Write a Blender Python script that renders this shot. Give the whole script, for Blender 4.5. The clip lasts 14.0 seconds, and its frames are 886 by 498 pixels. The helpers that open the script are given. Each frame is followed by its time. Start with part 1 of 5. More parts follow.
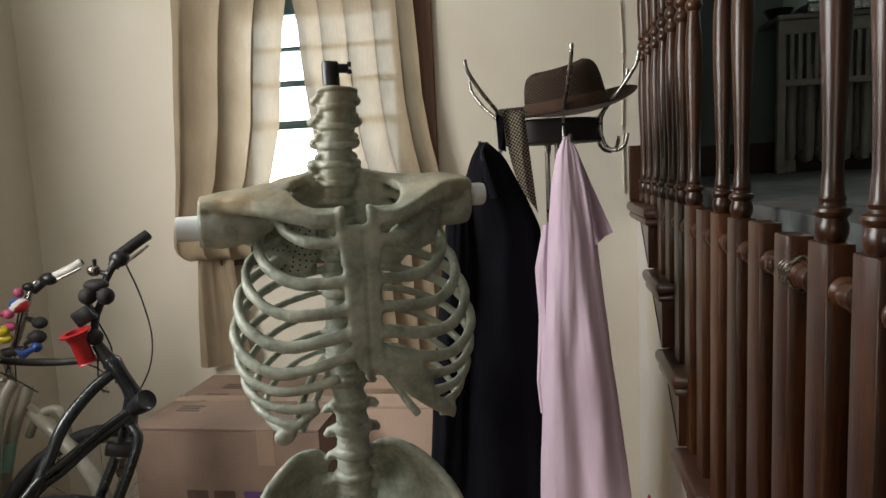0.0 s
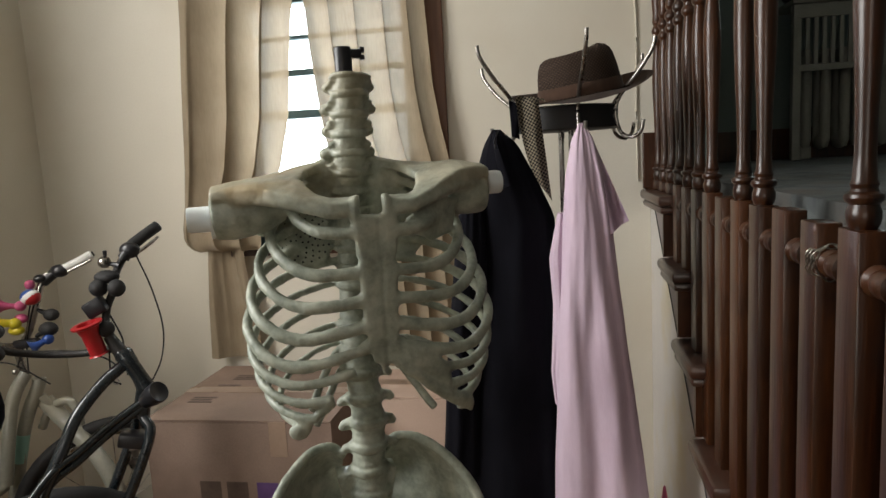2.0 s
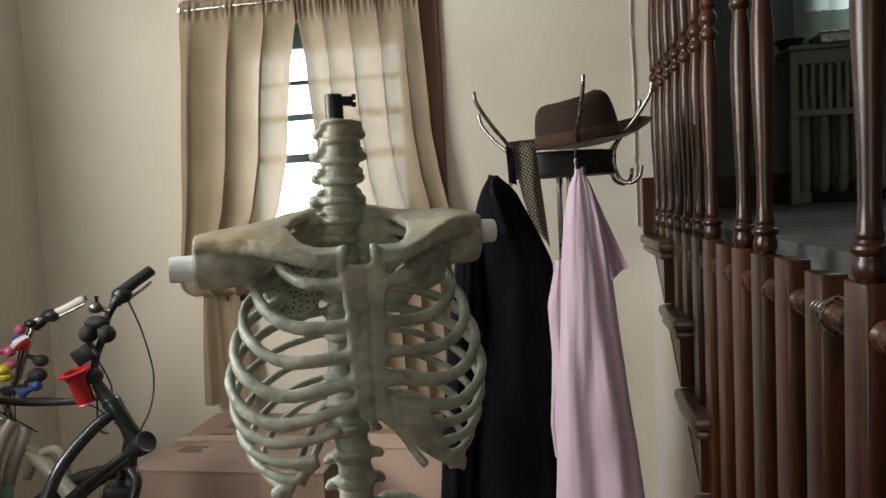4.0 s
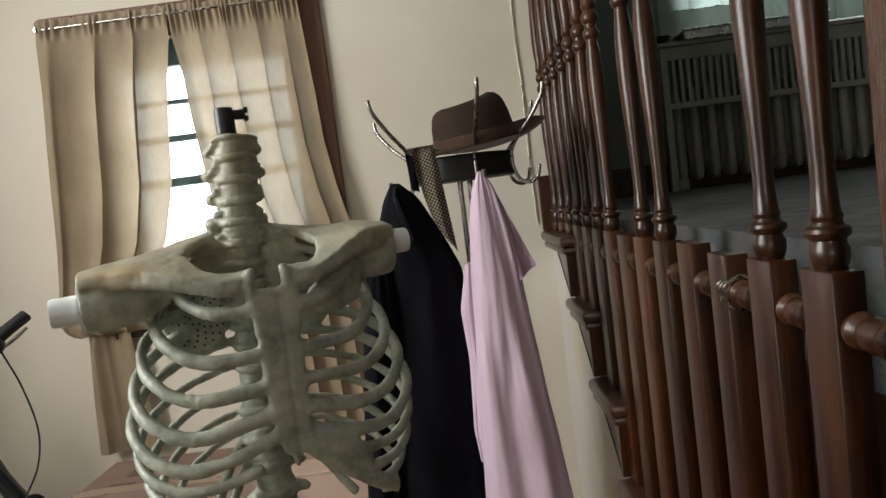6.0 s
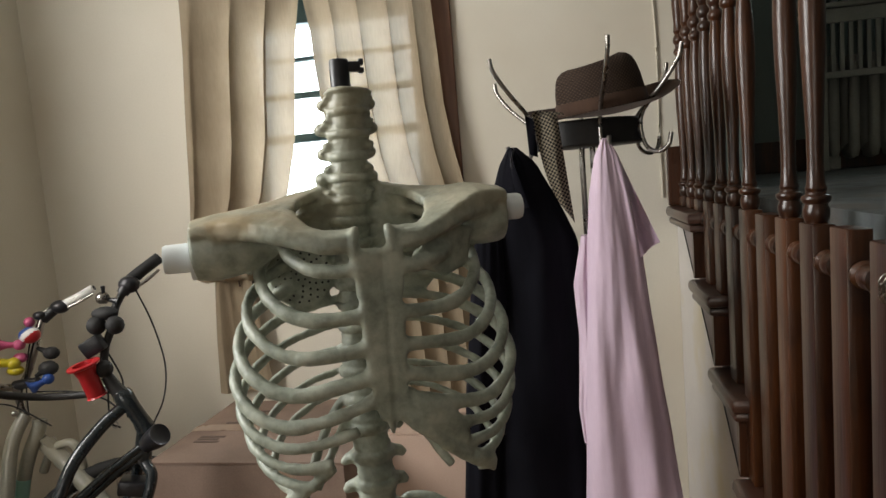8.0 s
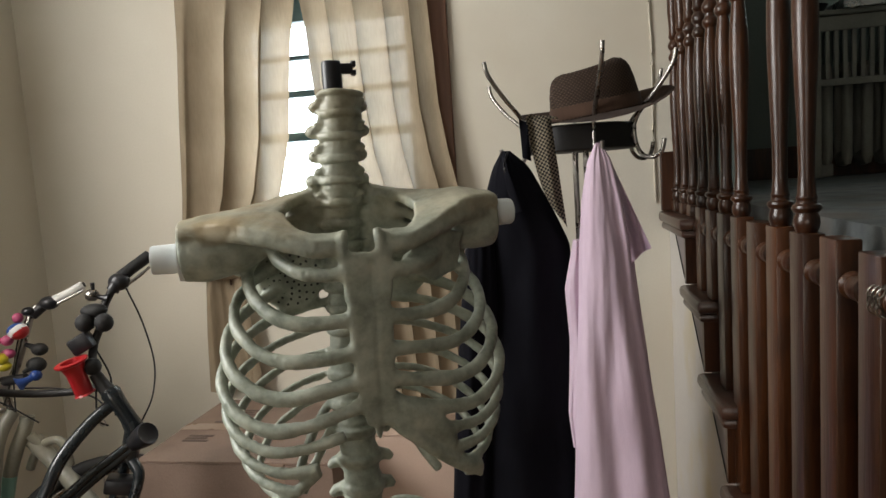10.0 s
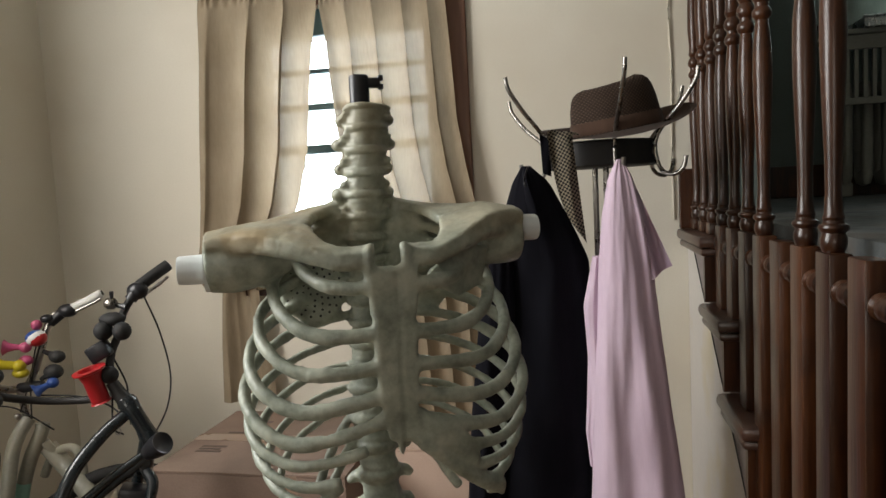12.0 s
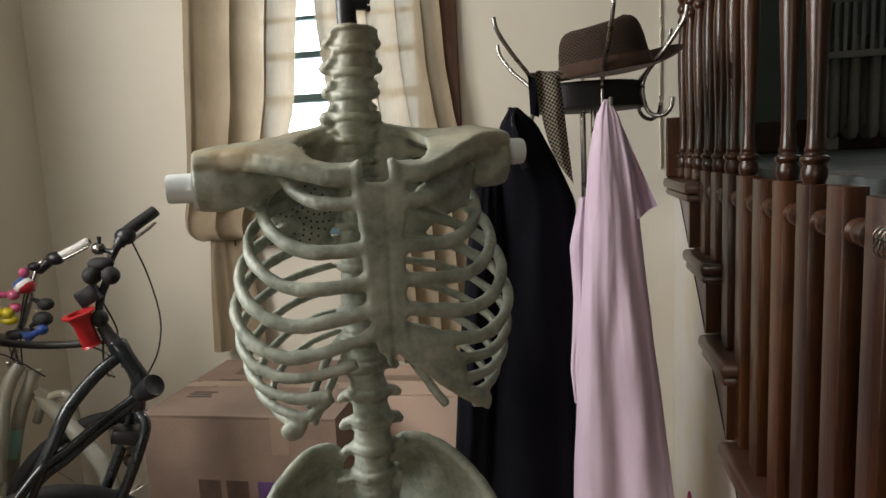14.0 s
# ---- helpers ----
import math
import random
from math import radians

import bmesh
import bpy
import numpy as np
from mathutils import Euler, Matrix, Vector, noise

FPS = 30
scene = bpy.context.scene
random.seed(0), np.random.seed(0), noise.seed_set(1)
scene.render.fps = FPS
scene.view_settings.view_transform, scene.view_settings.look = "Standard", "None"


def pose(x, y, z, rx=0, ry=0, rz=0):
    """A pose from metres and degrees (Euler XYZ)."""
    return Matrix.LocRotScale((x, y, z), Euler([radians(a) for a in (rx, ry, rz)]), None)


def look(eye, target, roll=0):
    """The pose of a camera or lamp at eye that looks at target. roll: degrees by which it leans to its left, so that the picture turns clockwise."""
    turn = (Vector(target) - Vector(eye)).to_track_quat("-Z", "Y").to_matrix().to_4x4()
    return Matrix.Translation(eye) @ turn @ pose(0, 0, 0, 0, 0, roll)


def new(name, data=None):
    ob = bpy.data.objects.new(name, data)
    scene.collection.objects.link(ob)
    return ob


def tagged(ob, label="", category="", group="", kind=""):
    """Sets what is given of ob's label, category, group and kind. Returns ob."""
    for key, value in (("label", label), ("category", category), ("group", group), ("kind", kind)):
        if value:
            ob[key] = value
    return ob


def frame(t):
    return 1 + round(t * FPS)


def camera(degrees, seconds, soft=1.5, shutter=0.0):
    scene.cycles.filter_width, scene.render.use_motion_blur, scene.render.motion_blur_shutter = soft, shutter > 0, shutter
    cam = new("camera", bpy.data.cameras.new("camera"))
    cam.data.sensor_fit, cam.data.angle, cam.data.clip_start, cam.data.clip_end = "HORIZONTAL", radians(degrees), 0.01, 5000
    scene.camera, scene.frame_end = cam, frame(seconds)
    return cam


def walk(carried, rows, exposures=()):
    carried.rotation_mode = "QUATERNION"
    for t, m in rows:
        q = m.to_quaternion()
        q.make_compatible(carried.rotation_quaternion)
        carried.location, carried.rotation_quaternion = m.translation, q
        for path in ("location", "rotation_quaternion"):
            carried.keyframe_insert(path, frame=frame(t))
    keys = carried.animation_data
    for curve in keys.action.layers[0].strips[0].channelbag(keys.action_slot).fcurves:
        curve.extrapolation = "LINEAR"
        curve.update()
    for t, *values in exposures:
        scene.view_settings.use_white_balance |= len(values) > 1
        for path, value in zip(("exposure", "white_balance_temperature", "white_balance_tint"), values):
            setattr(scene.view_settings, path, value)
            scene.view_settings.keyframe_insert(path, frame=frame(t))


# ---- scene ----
cam = camera(67.9, 14.0)
PATH = [
    (0, (0.735, 0.798, 1.477), (0.433, 2.76, 1.235), -2.8),
    (0.5, (0.738, 0.801, 1.471), (0.423, 2.761, 1.227), -2.6),
    (1, (0.731, 0.807, 1.47), (0.411, 2.765, 1.212), -2.7),
    (1.5, (0.725, 0.812, 1.471), (0.402, 2.767, 1.202), -3.0),
    (2, (0.72, 0.818, 1.475), (0.393, 2.773, 1.203), -3.2),
    (2.2, (0.719, 0.818, 1.474), (0.39, 2.772, 1.201), -3.3),
    (4.3, (0.73, 0.851, 1.485), (0.403, 2.82, 1.357), -3.0),
    (4.5, (0.718, 0.827, 1.486), (0.513, 2.813, 1.359), -3.2),
    (5, (0.692, 0.792, 1.477), (0.765, 2.785, 1.331), -3.8),
    (5.5, (0.694, 0.807, 1.482), (0.8, 2.799, 1.336), -5.9),
    (6, (0.707, 0.879, 1.483), (0.684, 2.874, 1.338), -7.4),
    (6.5, (0.722, 0.937, 1.474), (0.551, 2.922, 1.308), -6.1),
    (7, (0.708, 0.941, 1.477), (0.388, 2.906, 1.285), -5.5),
    (7.5, (0.705, 0.932, 1.478), (0.336, 2.887, 1.27), -5.0),
    (10, (0.71, 0.936, 1.483), (0.355, 2.893, 1.273), -3.8),
    (10.5, (0.711, 0.938, 1.485), (0.354, 2.896, 1.286), -3.9),
    (11, (0.697, 0.933, 1.488), (0.33, 2.889, 1.3), -3.5),
    (11.5, (0.695, 0.933, 1.489), (0.314, 2.888, 1.316), -3.2),
    (12, (0.694, 0.936, 1.485), (0.306, 2.891, 1.318), -3.0),
    (12.5, (0.685, 0.923, 1.515), (0.286, 2.878, 1.373), -2.8),
    (13, (0.694, 0.902, 1.473), (0.286, 2.857, 1.363), -2.9),
    (13.5, (0.698, 0.909, 1.442), (0.289, 2.854, 1.22), -3.3),
    (14, (0.696, 0.919, 1.435), (0.339, 2.867, 1.158), -2.9),
]
walk(cam, [(t, look(eye, target, roll)) for t, eye, target, roll in PATH], [(0, 0.0), (4.3, 0.0), (5, -0.05), (6, 0.0), (12, 0.0), (12.5, -0.08), (13, -0.13), (13.5, -0.08), (14, 0.0)])

# ---- light ----
SKY = 0.15
SOUTH = -3.6  # far end of the lower room, unseen, set back so less light bounces
world = bpy.data.worlds.new("world")
scene.world = world
world.use_nodes = True
wn = world.node_tree.nodes
sky = wn.new("ShaderNodeTexSky")
sky.sky_type = "NISHITA"
sky.sun_disc = False
sky.sun_elevation, sky.sun_rotation = radians(40), radians(200)
sky.dust_density = 6.0
wn["Background"].inputs["Strength"].default_value = SKY
world.node_tree.links.new(sky.outputs[0], wn["Background"].inputs["Color"])


def area(name, m, sx, sy, power, colour):
    d = bpy.data.lights.new(name, "AREA")
    d.shape, d.size, d.size_y, d.energy, d.color = "RECTANGLE", sx, sy, power, colour
    ob = new(name, d)
    ob.matrix_world = m
    return ob


# daylight in the window openings; the south lamp is an added, unseen fill
area("daylight_north", look((-0.11, 3.42, 1.62), (-0.11, 0, 1.62)), 0.74, 1.0, 22, (0.86, 0.95, 1.0))
area("daylight_west", look((-1.40, 1.38, 2.25), (1.0, 1.38, 2.25)), 1.3, 1.3, 66, (1.0, 0.985, 0.95))
area("fill_south", look((-0.3, SOUTH + 0.1, 1.75), (-0.3, 3, 1.75)), 1.6, 1.3, 16, (1.0, 0.98, 0.94))
area("daylight_upper", look((2.9, 4.90, 2.75), (2.9, 2.5, 2.75)), 1.36, 1.08, 34, (0.85, 0.95, 1.0))


# ---- materials ----
def shader(name):
    m = bpy.data.materials.new(name)
    m.use_nodes = True
    return m, m.node_tree.nodes, m.node_tree.links, m.node_tree.nodes["Principled BSDF"]


def surface(name, a, b, scale=6.0, rough=0.6, metal=0.0, bump=0.15, fine=90.0, stretch=(1, 1, 1), spread=0.12, coat=0.0, stain=None, stain_scale=2.0, vary=0.0, depth=0.004):
    """A procedural surface: two colours mixed by coarse and fine noise, optional stains, bump and uneven gloss."""
    m, n, l, p = shader(name)
    tc, mp = n.new("ShaderNodeTexCoord"), n.new("ShaderNodeMapping")
    mp.inputs["Scale"].default_value = stretch
    l.new(tc.outputs["Object"], mp.inputs["Vector"])
    big, small = n.new("ShaderNodeTexNoise"), n.new("ShaderNodeTexNoise")
    big.inputs["Scale"].default_value, big.inputs["Detail"].default_value = scale, 6
    small.inputs["Scale"].default_value, small.inputs["Detail"].default_value = fine, 4
    for t in (big, small):
        l.new(mp.outputs[0], t.inputs["Vector"])
    add = n.new("ShaderNodeMath")
    add.operation = "MULTIPLY_ADD"
    add.inputs[1].default_value = 0.4
    l.new(small.outputs["Fac"], add.inputs[0])
    l.new(big.outputs["Fac"], add.inputs[2])
    ramp = n.new("ShaderNodeMapRange")
    ramp.inputs[1].default_value, ramp.inputs[2].default_value = 0.5, 0.9
    l.new(add.outputs[0], ramp.inputs[0])
    mix = n.new("ShaderNodeMix")
    mix.data_type = "RGBA"
    mix.inputs[6].default_value, mix.inputs[7].default_value = (*a, 1), (*b, 1)
    l.new(ramp.outputs[0], mix.inputs[0])
    colour = mix.outputs[2]
    if stain:
        st, sr, sm = n.new("ShaderNodeTexNoise"), n.new("ShaderNodeMapRange"), n.new("ShaderNodeMix")
        st.inputs["Scale"].default_value, st.inputs["Detail"].default_value = stain_scale, 5
        l.new(tc.outputs["Object"], st.inputs["Vector"])
        sr.inputs[1].default_value, sr.inputs[2].default_value = 0.52, 0.75
        l.new(st.outputs["Fac"], sr.inputs[0])
        sm.data_type = "RGBA"
        sm.inputs[7].default_value = (*stain, 1)
        l.new(colour, sm.inputs[6])
        l.new(sr.outputs[0], sm.inputs[0])
        colour = sm.outputs[2]
    if vary:
        info, vr, hs = n.new("ShaderNodeObjectInfo"), n.new("ShaderNodeMapRange"), n.new("ShaderNodeHueSaturation")
        vr.inputs[3].default_value, vr.inputs[4].default_value = 1 - vary, 1 + vary
        l.new(info.outputs["Random"], vr.inputs[0])
        l.new(vr.outputs[0], hs.inputs["Value"])
        l.new(colour, hs.inputs["Color"])
        colour = hs.outputs[0]
    l.new(colour, p.inputs["Base Color"])
    rr = n.new("ShaderNodeMapRange")
    rr.inputs[3].default_value, rr.inputs[4].default_value = max(rough - spread, 0.03), min(rough + spread, 1)
    l.new(big.outputs["Fac"], rr.inputs[0])
    l.new(rr.outputs[0], p.inputs["Roughness"])
    p.inputs["Metallic"].default_value = metal
    p.inputs["Coat Weight"].default_value = coat
    p.inputs["Coat Roughness"].default_value = 0.2
    bp = n.new("ShaderNodeBump")
    bp.inputs["Strength"].default_value, bp.inputs["Distance"].default_value = bump, depth
    l.new(add.outputs[0], bp.inputs["Height"])
    l.new(bp.outputs[0], p.inputs["Normal"])
    return m


def cloth(name, a, b, weave=900.0, through_light=0.0, rough=0.9, sheen=0.1, open_weave=0.0):
    """Woven cloth with crossed threads; through_light lets light shine through it."""
    m, n, l, p = shader(name)
    tc = n.new("ShaderNodeTexCoord")
    big = n.new("ShaderNodeTexNoise")
    big.inputs["Scale"].default_value, big.inputs["Detail"].default_value = 7, 5
    l.new(tc.outputs["Object"], big.inputs["Vector"])
    slub = n.new("ShaderNodeTexNoise")
    mp = n.new("ShaderNodeMapping")
    mp.inputs["Scale"].default_value = (1, 1, 0.15)
    slub.inputs["Scale"].default_value = weave / 4
    l.new(tc.outputs["Object"], mp.inputs["Vector"])
    l.new(mp.outputs[0], slub.inputs["Vector"])
    add = n.new("ShaderNodeMath")
    add.operation = "MULTIPLY_ADD"
    add.inputs[1].default_value = 0.5
    l.new(slub.outputs["Fac"], add.inputs[0])
    l.new(big.outputs["Fac"], add.inputs[2])
    r = n.new("ShaderNodeMapRange")
    r.inputs[1].default_value, r.inputs[2].default_value = 0.5, 1.0
    l.new(add.outputs[0], r.inputs[0])
    mix = n.new("ShaderNodeMix")
    mix.data_type = "RGBA"
    mix.inputs[6].default_value, mix.inputs[7].default_value = (*a, 1), (*b, 1)
    l.new(r.outputs[0], mix.inputs[0])
    l.new(mix.outputs[2], p.inputs["Base Color"])
    p.inputs["Roughness"].default_value = rough
    p.inputs["Sheen Weight"].default_value = sheen
    p.inputs["Specular IOR Level"].default_value = 0.15
    bp = n.new("ShaderNodeBump")
    bp.inputs["Strength"].default_value, bp.inputs["Distance"].default_value = 0.25, 0.002
    l.new(add.outputs[0], bp.inputs["Height"])
    l.new(bp.outputs[0], p.inputs["Normal"])
    if through_light:
        tr, ms = n.new("ShaderNodeBsdfTranslucent"), n.new("ShaderNodeMixShader")
        l.new(mix.outputs[2], tr.inputs["Color"])
        ms.inputs[0].default_value = through_light
        l.new(p.outputs[0], ms.inputs[1])
        l.new(tr.outputs[0], ms.inputs[2])
        l.new(ms.outputs[0], n["Material Output"].inputs["Surface"])
        if open_weave:  # gaps between the threads
            gap, mg = n.new("ShaderNodeBsdfTransparent"), n.new("ShaderNodeMixShader")
            mg.inputs[0].default_value = open_weave
            l.new(ms.outputs[0], mg.inputs[1])
            l.new(gap.outputs[0], mg.inputs[2])
            l.new(mg.outputs[0], n["Material Output"].inputs["Surface"])
    return m


def glass_pane(name):
    m, n, l, p = shader(name)
    p.inputs["Transmission Weight"].default_value = 1
    p.inputs["Roughness"].default_value = 0.02
    p.inputs["IOR"].default_value = 1.1
    return m


WALL = surface("cream_wall_paint", (0.70, 0.66, 0.56), (0.76, 0.72, 0.62), 1.6, 0.75, bump=0.25, fine=140, depth=0.002, stain=(0.67, 0.61, 0.50), stain_scale=1.3)
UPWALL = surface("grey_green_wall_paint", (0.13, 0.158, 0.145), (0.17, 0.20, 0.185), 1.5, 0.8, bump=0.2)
# string board paint, with the shade under the treads put into its grey
STRING = surface("shaded_grey_string", (0.20, 0.17, 0.165), (0.27, 0.235, 0.23), 9, 0.55, bump=0.2)
SPANDREL = surface("scuffed_white_panel", (0.60, 0.57, 0.54), (0.68, 0.65, 0.61), 3, 0.6, bump=0.2, stain=(0.62, 0.55, 0.40), stain_scale=5)
CEIL = surface("ceiling_paint", (0.75, 0.73, 0.68), (0.8, 0.78, 0.73), 2, 0.8)
FLOORB = surface("floor_boards", (0.20, 0.11, 0.05), (0.29, 0.17, 0.08), 8, 0.45, stretch=(4, 0.4, 1))
WOOD = surface("varnished_dark_wood", (0.016, 0.0046, 0.0016), (0.084, 0.026, 0.0065), 16, 0.34, bump=0.3, fine=160, stretch=(1, 1, 0.07), coat=0.15, vary=0.2, stain=(0.02, 0.007, 0.003), stain_scale=9)
WOODH = surface("varnished_tread_wood", (0.030, 0.011, 0.007), (0.065, 0.026, 0.015), 14, 0.34, bump=0.12, fine=160, stretch=(1, 0.07, 1), coat=0.4, stain=(0.02, 0.007, 0.003), stain_scale=9)
NEWELW = surface("worn_newel_wood", (0.024, 0.008, 0.004), (0.066, 0.024, 0.012), 34, 0.24, bump=0.9, fine=220, stretch=(1, 1, 0.03), coat=0.3, stain=(0.08, 0.03, 0.02), stain_scale=6)
TRIMW = surface("window_trim_wood", (0.10, 0.04, 0.02), (0.17, 0.075, 0.04), 12, 0.4, stretch=(1, 1, 0.1))
CARPET = surface("blue_grey_carpet", (0.06, 0.07, 0.072), (0.16, 0.175, 0.175), 14, 0.95, stain=(0.13, 0.11, 0.09), stain_scale=5, bump=0.9, fine=420, depth=0.01)
IRON = surface("painted_radiator", (0.20, 0.20, 0.17), (0.27, 0.265, 0.225), 8, 0.5, bump=0.1)
BONE = surface("moulded_bone_plastic", (0.225, 0.255, 0.205), (0.47, 0.50, 0.41), 34, 0.42, bump=0.6, fine=130, depth=0.003)


def tan_tint(m):
    """Patchy tan tint on the shoulder tops and neck, stronger towards negative x."""
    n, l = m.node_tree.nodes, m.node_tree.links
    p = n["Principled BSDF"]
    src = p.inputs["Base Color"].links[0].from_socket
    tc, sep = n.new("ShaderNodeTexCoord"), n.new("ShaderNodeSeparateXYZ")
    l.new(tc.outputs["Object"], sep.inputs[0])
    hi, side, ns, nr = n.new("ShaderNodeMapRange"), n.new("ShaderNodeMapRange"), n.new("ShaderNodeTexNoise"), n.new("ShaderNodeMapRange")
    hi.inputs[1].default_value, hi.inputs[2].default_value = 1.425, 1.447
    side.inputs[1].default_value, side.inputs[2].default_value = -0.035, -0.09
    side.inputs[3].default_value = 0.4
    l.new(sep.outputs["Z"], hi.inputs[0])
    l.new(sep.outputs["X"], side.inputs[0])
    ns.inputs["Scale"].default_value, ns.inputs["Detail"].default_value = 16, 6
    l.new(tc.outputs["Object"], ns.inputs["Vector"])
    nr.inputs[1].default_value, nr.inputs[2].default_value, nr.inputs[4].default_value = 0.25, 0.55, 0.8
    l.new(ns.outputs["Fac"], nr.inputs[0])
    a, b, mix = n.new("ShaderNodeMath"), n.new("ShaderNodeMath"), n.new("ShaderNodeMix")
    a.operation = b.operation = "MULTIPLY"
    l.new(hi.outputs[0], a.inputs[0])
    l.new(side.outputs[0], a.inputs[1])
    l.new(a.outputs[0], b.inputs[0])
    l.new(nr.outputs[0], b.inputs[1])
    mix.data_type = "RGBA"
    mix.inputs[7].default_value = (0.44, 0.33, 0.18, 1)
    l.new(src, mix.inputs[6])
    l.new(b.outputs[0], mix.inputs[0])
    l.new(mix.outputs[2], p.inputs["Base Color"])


tan_tint(BONE)
PLUG = surface("white_plastic", (0.74, 0.80, 0.80), (0.80, 0.85, 0.85), 10, 0.4)
BLACKP = surface("black_plastic", (0.010, 0.011, 0.014), (0.02, 0.02, 0.024), 20, 0.35)
CURTAIN = cloth("beige_curtain", (0.29, 0.23, 0.155), (0.37, 0.30, 0.21), 700, 0.15, open_weave=0.02)
SHEER = cloth("grey_green_curtain", (0.30, 0.34, 0.30), (0.40, 0.44, 0.40), 700, 0.34, open_weave=0.02)
NAVY = cloth("dark_navy_wool", (0.0035, 0.0035, 0.006), (0.007, 0.007, 0.011), 500, 0, 0.95, 0.0)
PINK = cloth("pale_pink_cotton", (0.67, 0.52, 0.64), (0.75, 0.60, 0.72), 1200, 0.06)
STRAW = cloth("brown_straw", (0.055, 0.031, 0.021), (0.095, 0.056, 0.039), 300)


def woven(name):
    """Open straw weave: crossed bands of light and dark strands."""
    m, n, l, p = shader(name)
    tc = n.new("ShaderNodeTexCoord")
    waves = []
    for turn in (45, -45):
        mp, wv = n.new("ShaderNodeMapping"), n.new("ShaderNodeTexWave")
        mp.inputs["Rotation"].default_value = (0, radians(turn), 0)
        wv.inputs["Scale"].default_value, wv.inputs["Distortion"].default_value = 58, 1.2
        l.new(tc.outputs["Object"], mp.inputs["Vector"])
        l.new(mp.outputs[0], wv.inputs["Vector"])
        waves.append(wv)
    mul = n.new("ShaderNodeMath")
    mul.operation = "MULTIPLY"
    for i, wv in enumerate(waves):
        l.new(wv.outputs["Fac"], mul.inputs[i])
    mix = n.new("ShaderNodeMix")
    mix.data_type = "RGBA"
    mix.inputs[6].default_value, mix.inputs[7].default_value = (0.055, 0.032, 0.022, 1), (0.16, 0.102, 0.067, 1)
    l.new(mul.outputs[0], mix.inputs[0])
    l.new(mix.outputs[2], p.inputs["Base Color"])
    p.inputs["Roughness"].default_value = 0.8
    bp = n.new("ShaderNodeBump")
    bp.inputs["Strength"].default_value, bp.inputs["Distance"].default_value = 0.5, 0.003
    l.new(mul.outputs[0], bp.inputs["Height"])
    l.new(bp.outputs[0], p.inputs["Normal"])
    return m


WEAVE = woven("open_straw_weave")
CHROME = surface("bent_steel", (0.30, 0.28, 0.26), (0.45, 0.43, 0.40), 30, 0.28, 1.0, bump=0.05)
BLACKM = surface("black_painted_wood", (0.010, 0.009, 0.009), (0.02, 0.018, 0.017), 20, 0.6)
CARD = surface("cardboard", (0.21, 0.145, 0.11), (0.29, 0.205, 0.16), 5, 0.75, bump=0.3, fine=220, stain=(0.18, 0.12, 0.09), stain_scale=4)
CARDL = surface("pale_cardboard", (0.52, 0.38, 0.30), (0.60, 0.45, 0.36), 5, 0.8, bump=0.15, fine=220)
TAPE = surface("packing_tape", (0.30, 0.215, 0.16), (0.36, 0.26, 0.195), 12, 0.3)
INK = surface("printed_dark_ink", (0.09, 0.06, 0.05), (0.13, 0.09, 0.07), 30, 0.7)
PURPLE = surface("printed_purple", (0.10, 0.05, 0.17), (0.13, 0.07, 0.21), 30, 0.6)
SASH = surface("dark_sash_paint", (0.05, 0.10, 0.12), (0.07, 0.13, 0.15), 12, 0.5)
GLASS = glass_pane("window_glass")
BRASS = surface("steel_chain", (0.25, 0.24, 0.21), (0.4, 0.38, 0.33), 40, 0.35, 1.0)
BIKED = surface("dark_grey_frame_paint", (0.010, 0.014, 0.017), (0.020, 0.026, 0.030), 9, 0.22, coat=0.4, bump=0.03)
BIKEW = surface("cream_frame_paint", (0.24, 0.24, 0.20), (0.33, 0.325, 0.27), 7, 0.32, coat=0.4, bump=0.03, stain=(0.40, 0.37, 0.28), stain_scale=6)
RUBBER = surface("black_rubber", (0.008, 0.008, 0.009), (0.018, 0.018, 0.018), 40, 0.7, bump=0.3)
RED = surface("red_plastic", (0.40, 0.015, 0.02), (0.46, 0.025, 0.028), 10, 0.35)
YELLOW = surface("yellow_plastic", (0.55, 0.45, 0.02), (0.6, 0.5, 0.04), 10, 0.35)
BLUE = surface("blue_plastic", (0.02, 0.06, 0.25), (0.03, 0.08, 0.30), 10, 0.35)
ROSE = surface("pink_plastic", (0.45, 0.07, 0.17), (0.50, 0.10, 0.21), 10, 0.35)
WHITEP = surface("pale_plastic", (0.68, 0.68, 0.66), (0.74, 0.74, 0.72), 10, 0.35)


# ---- mesh helpers ----
def finish(name, bm, material, smooth=None):
    me = bpy.data.meshes.new(name)
    bmesh.ops.recalc_face_normals(bm, faces=bm.faces)
    bm.to_mesh(me)
    bm.free()
    for m in material if isinstance(material, (list, tuple)) else [material]:
        me.materials.append(m)
    if smooth is not None:
        for p in me.polygons:
            p.use_smooth = True
        me.set_sharp_from_angle(angle=radians(smooth))
    return me


def thing(name, bm, material, label, category, group="", kind="", smooth=None, m=None):
    ob = new(name, finish(name, bm, material, smooth))
    if m is not None:
        ob.matrix_world = m
    return tagged(ob, label, category, group, kind)


def empty(name, label, category, m=None, group="", kind=""):
    ob = new(name)
    ob.empty_display_size = 0.05
    if m is not None:
        ob.matrix_world = m
    return tagged(ob, label, category, group, kind)


def part(name, bm, material, parent, label="", smooth=None):
    ob = new(name, finish(name, bm, material, smooth))
    ob.parent = parent
    return tagged(ob, label)


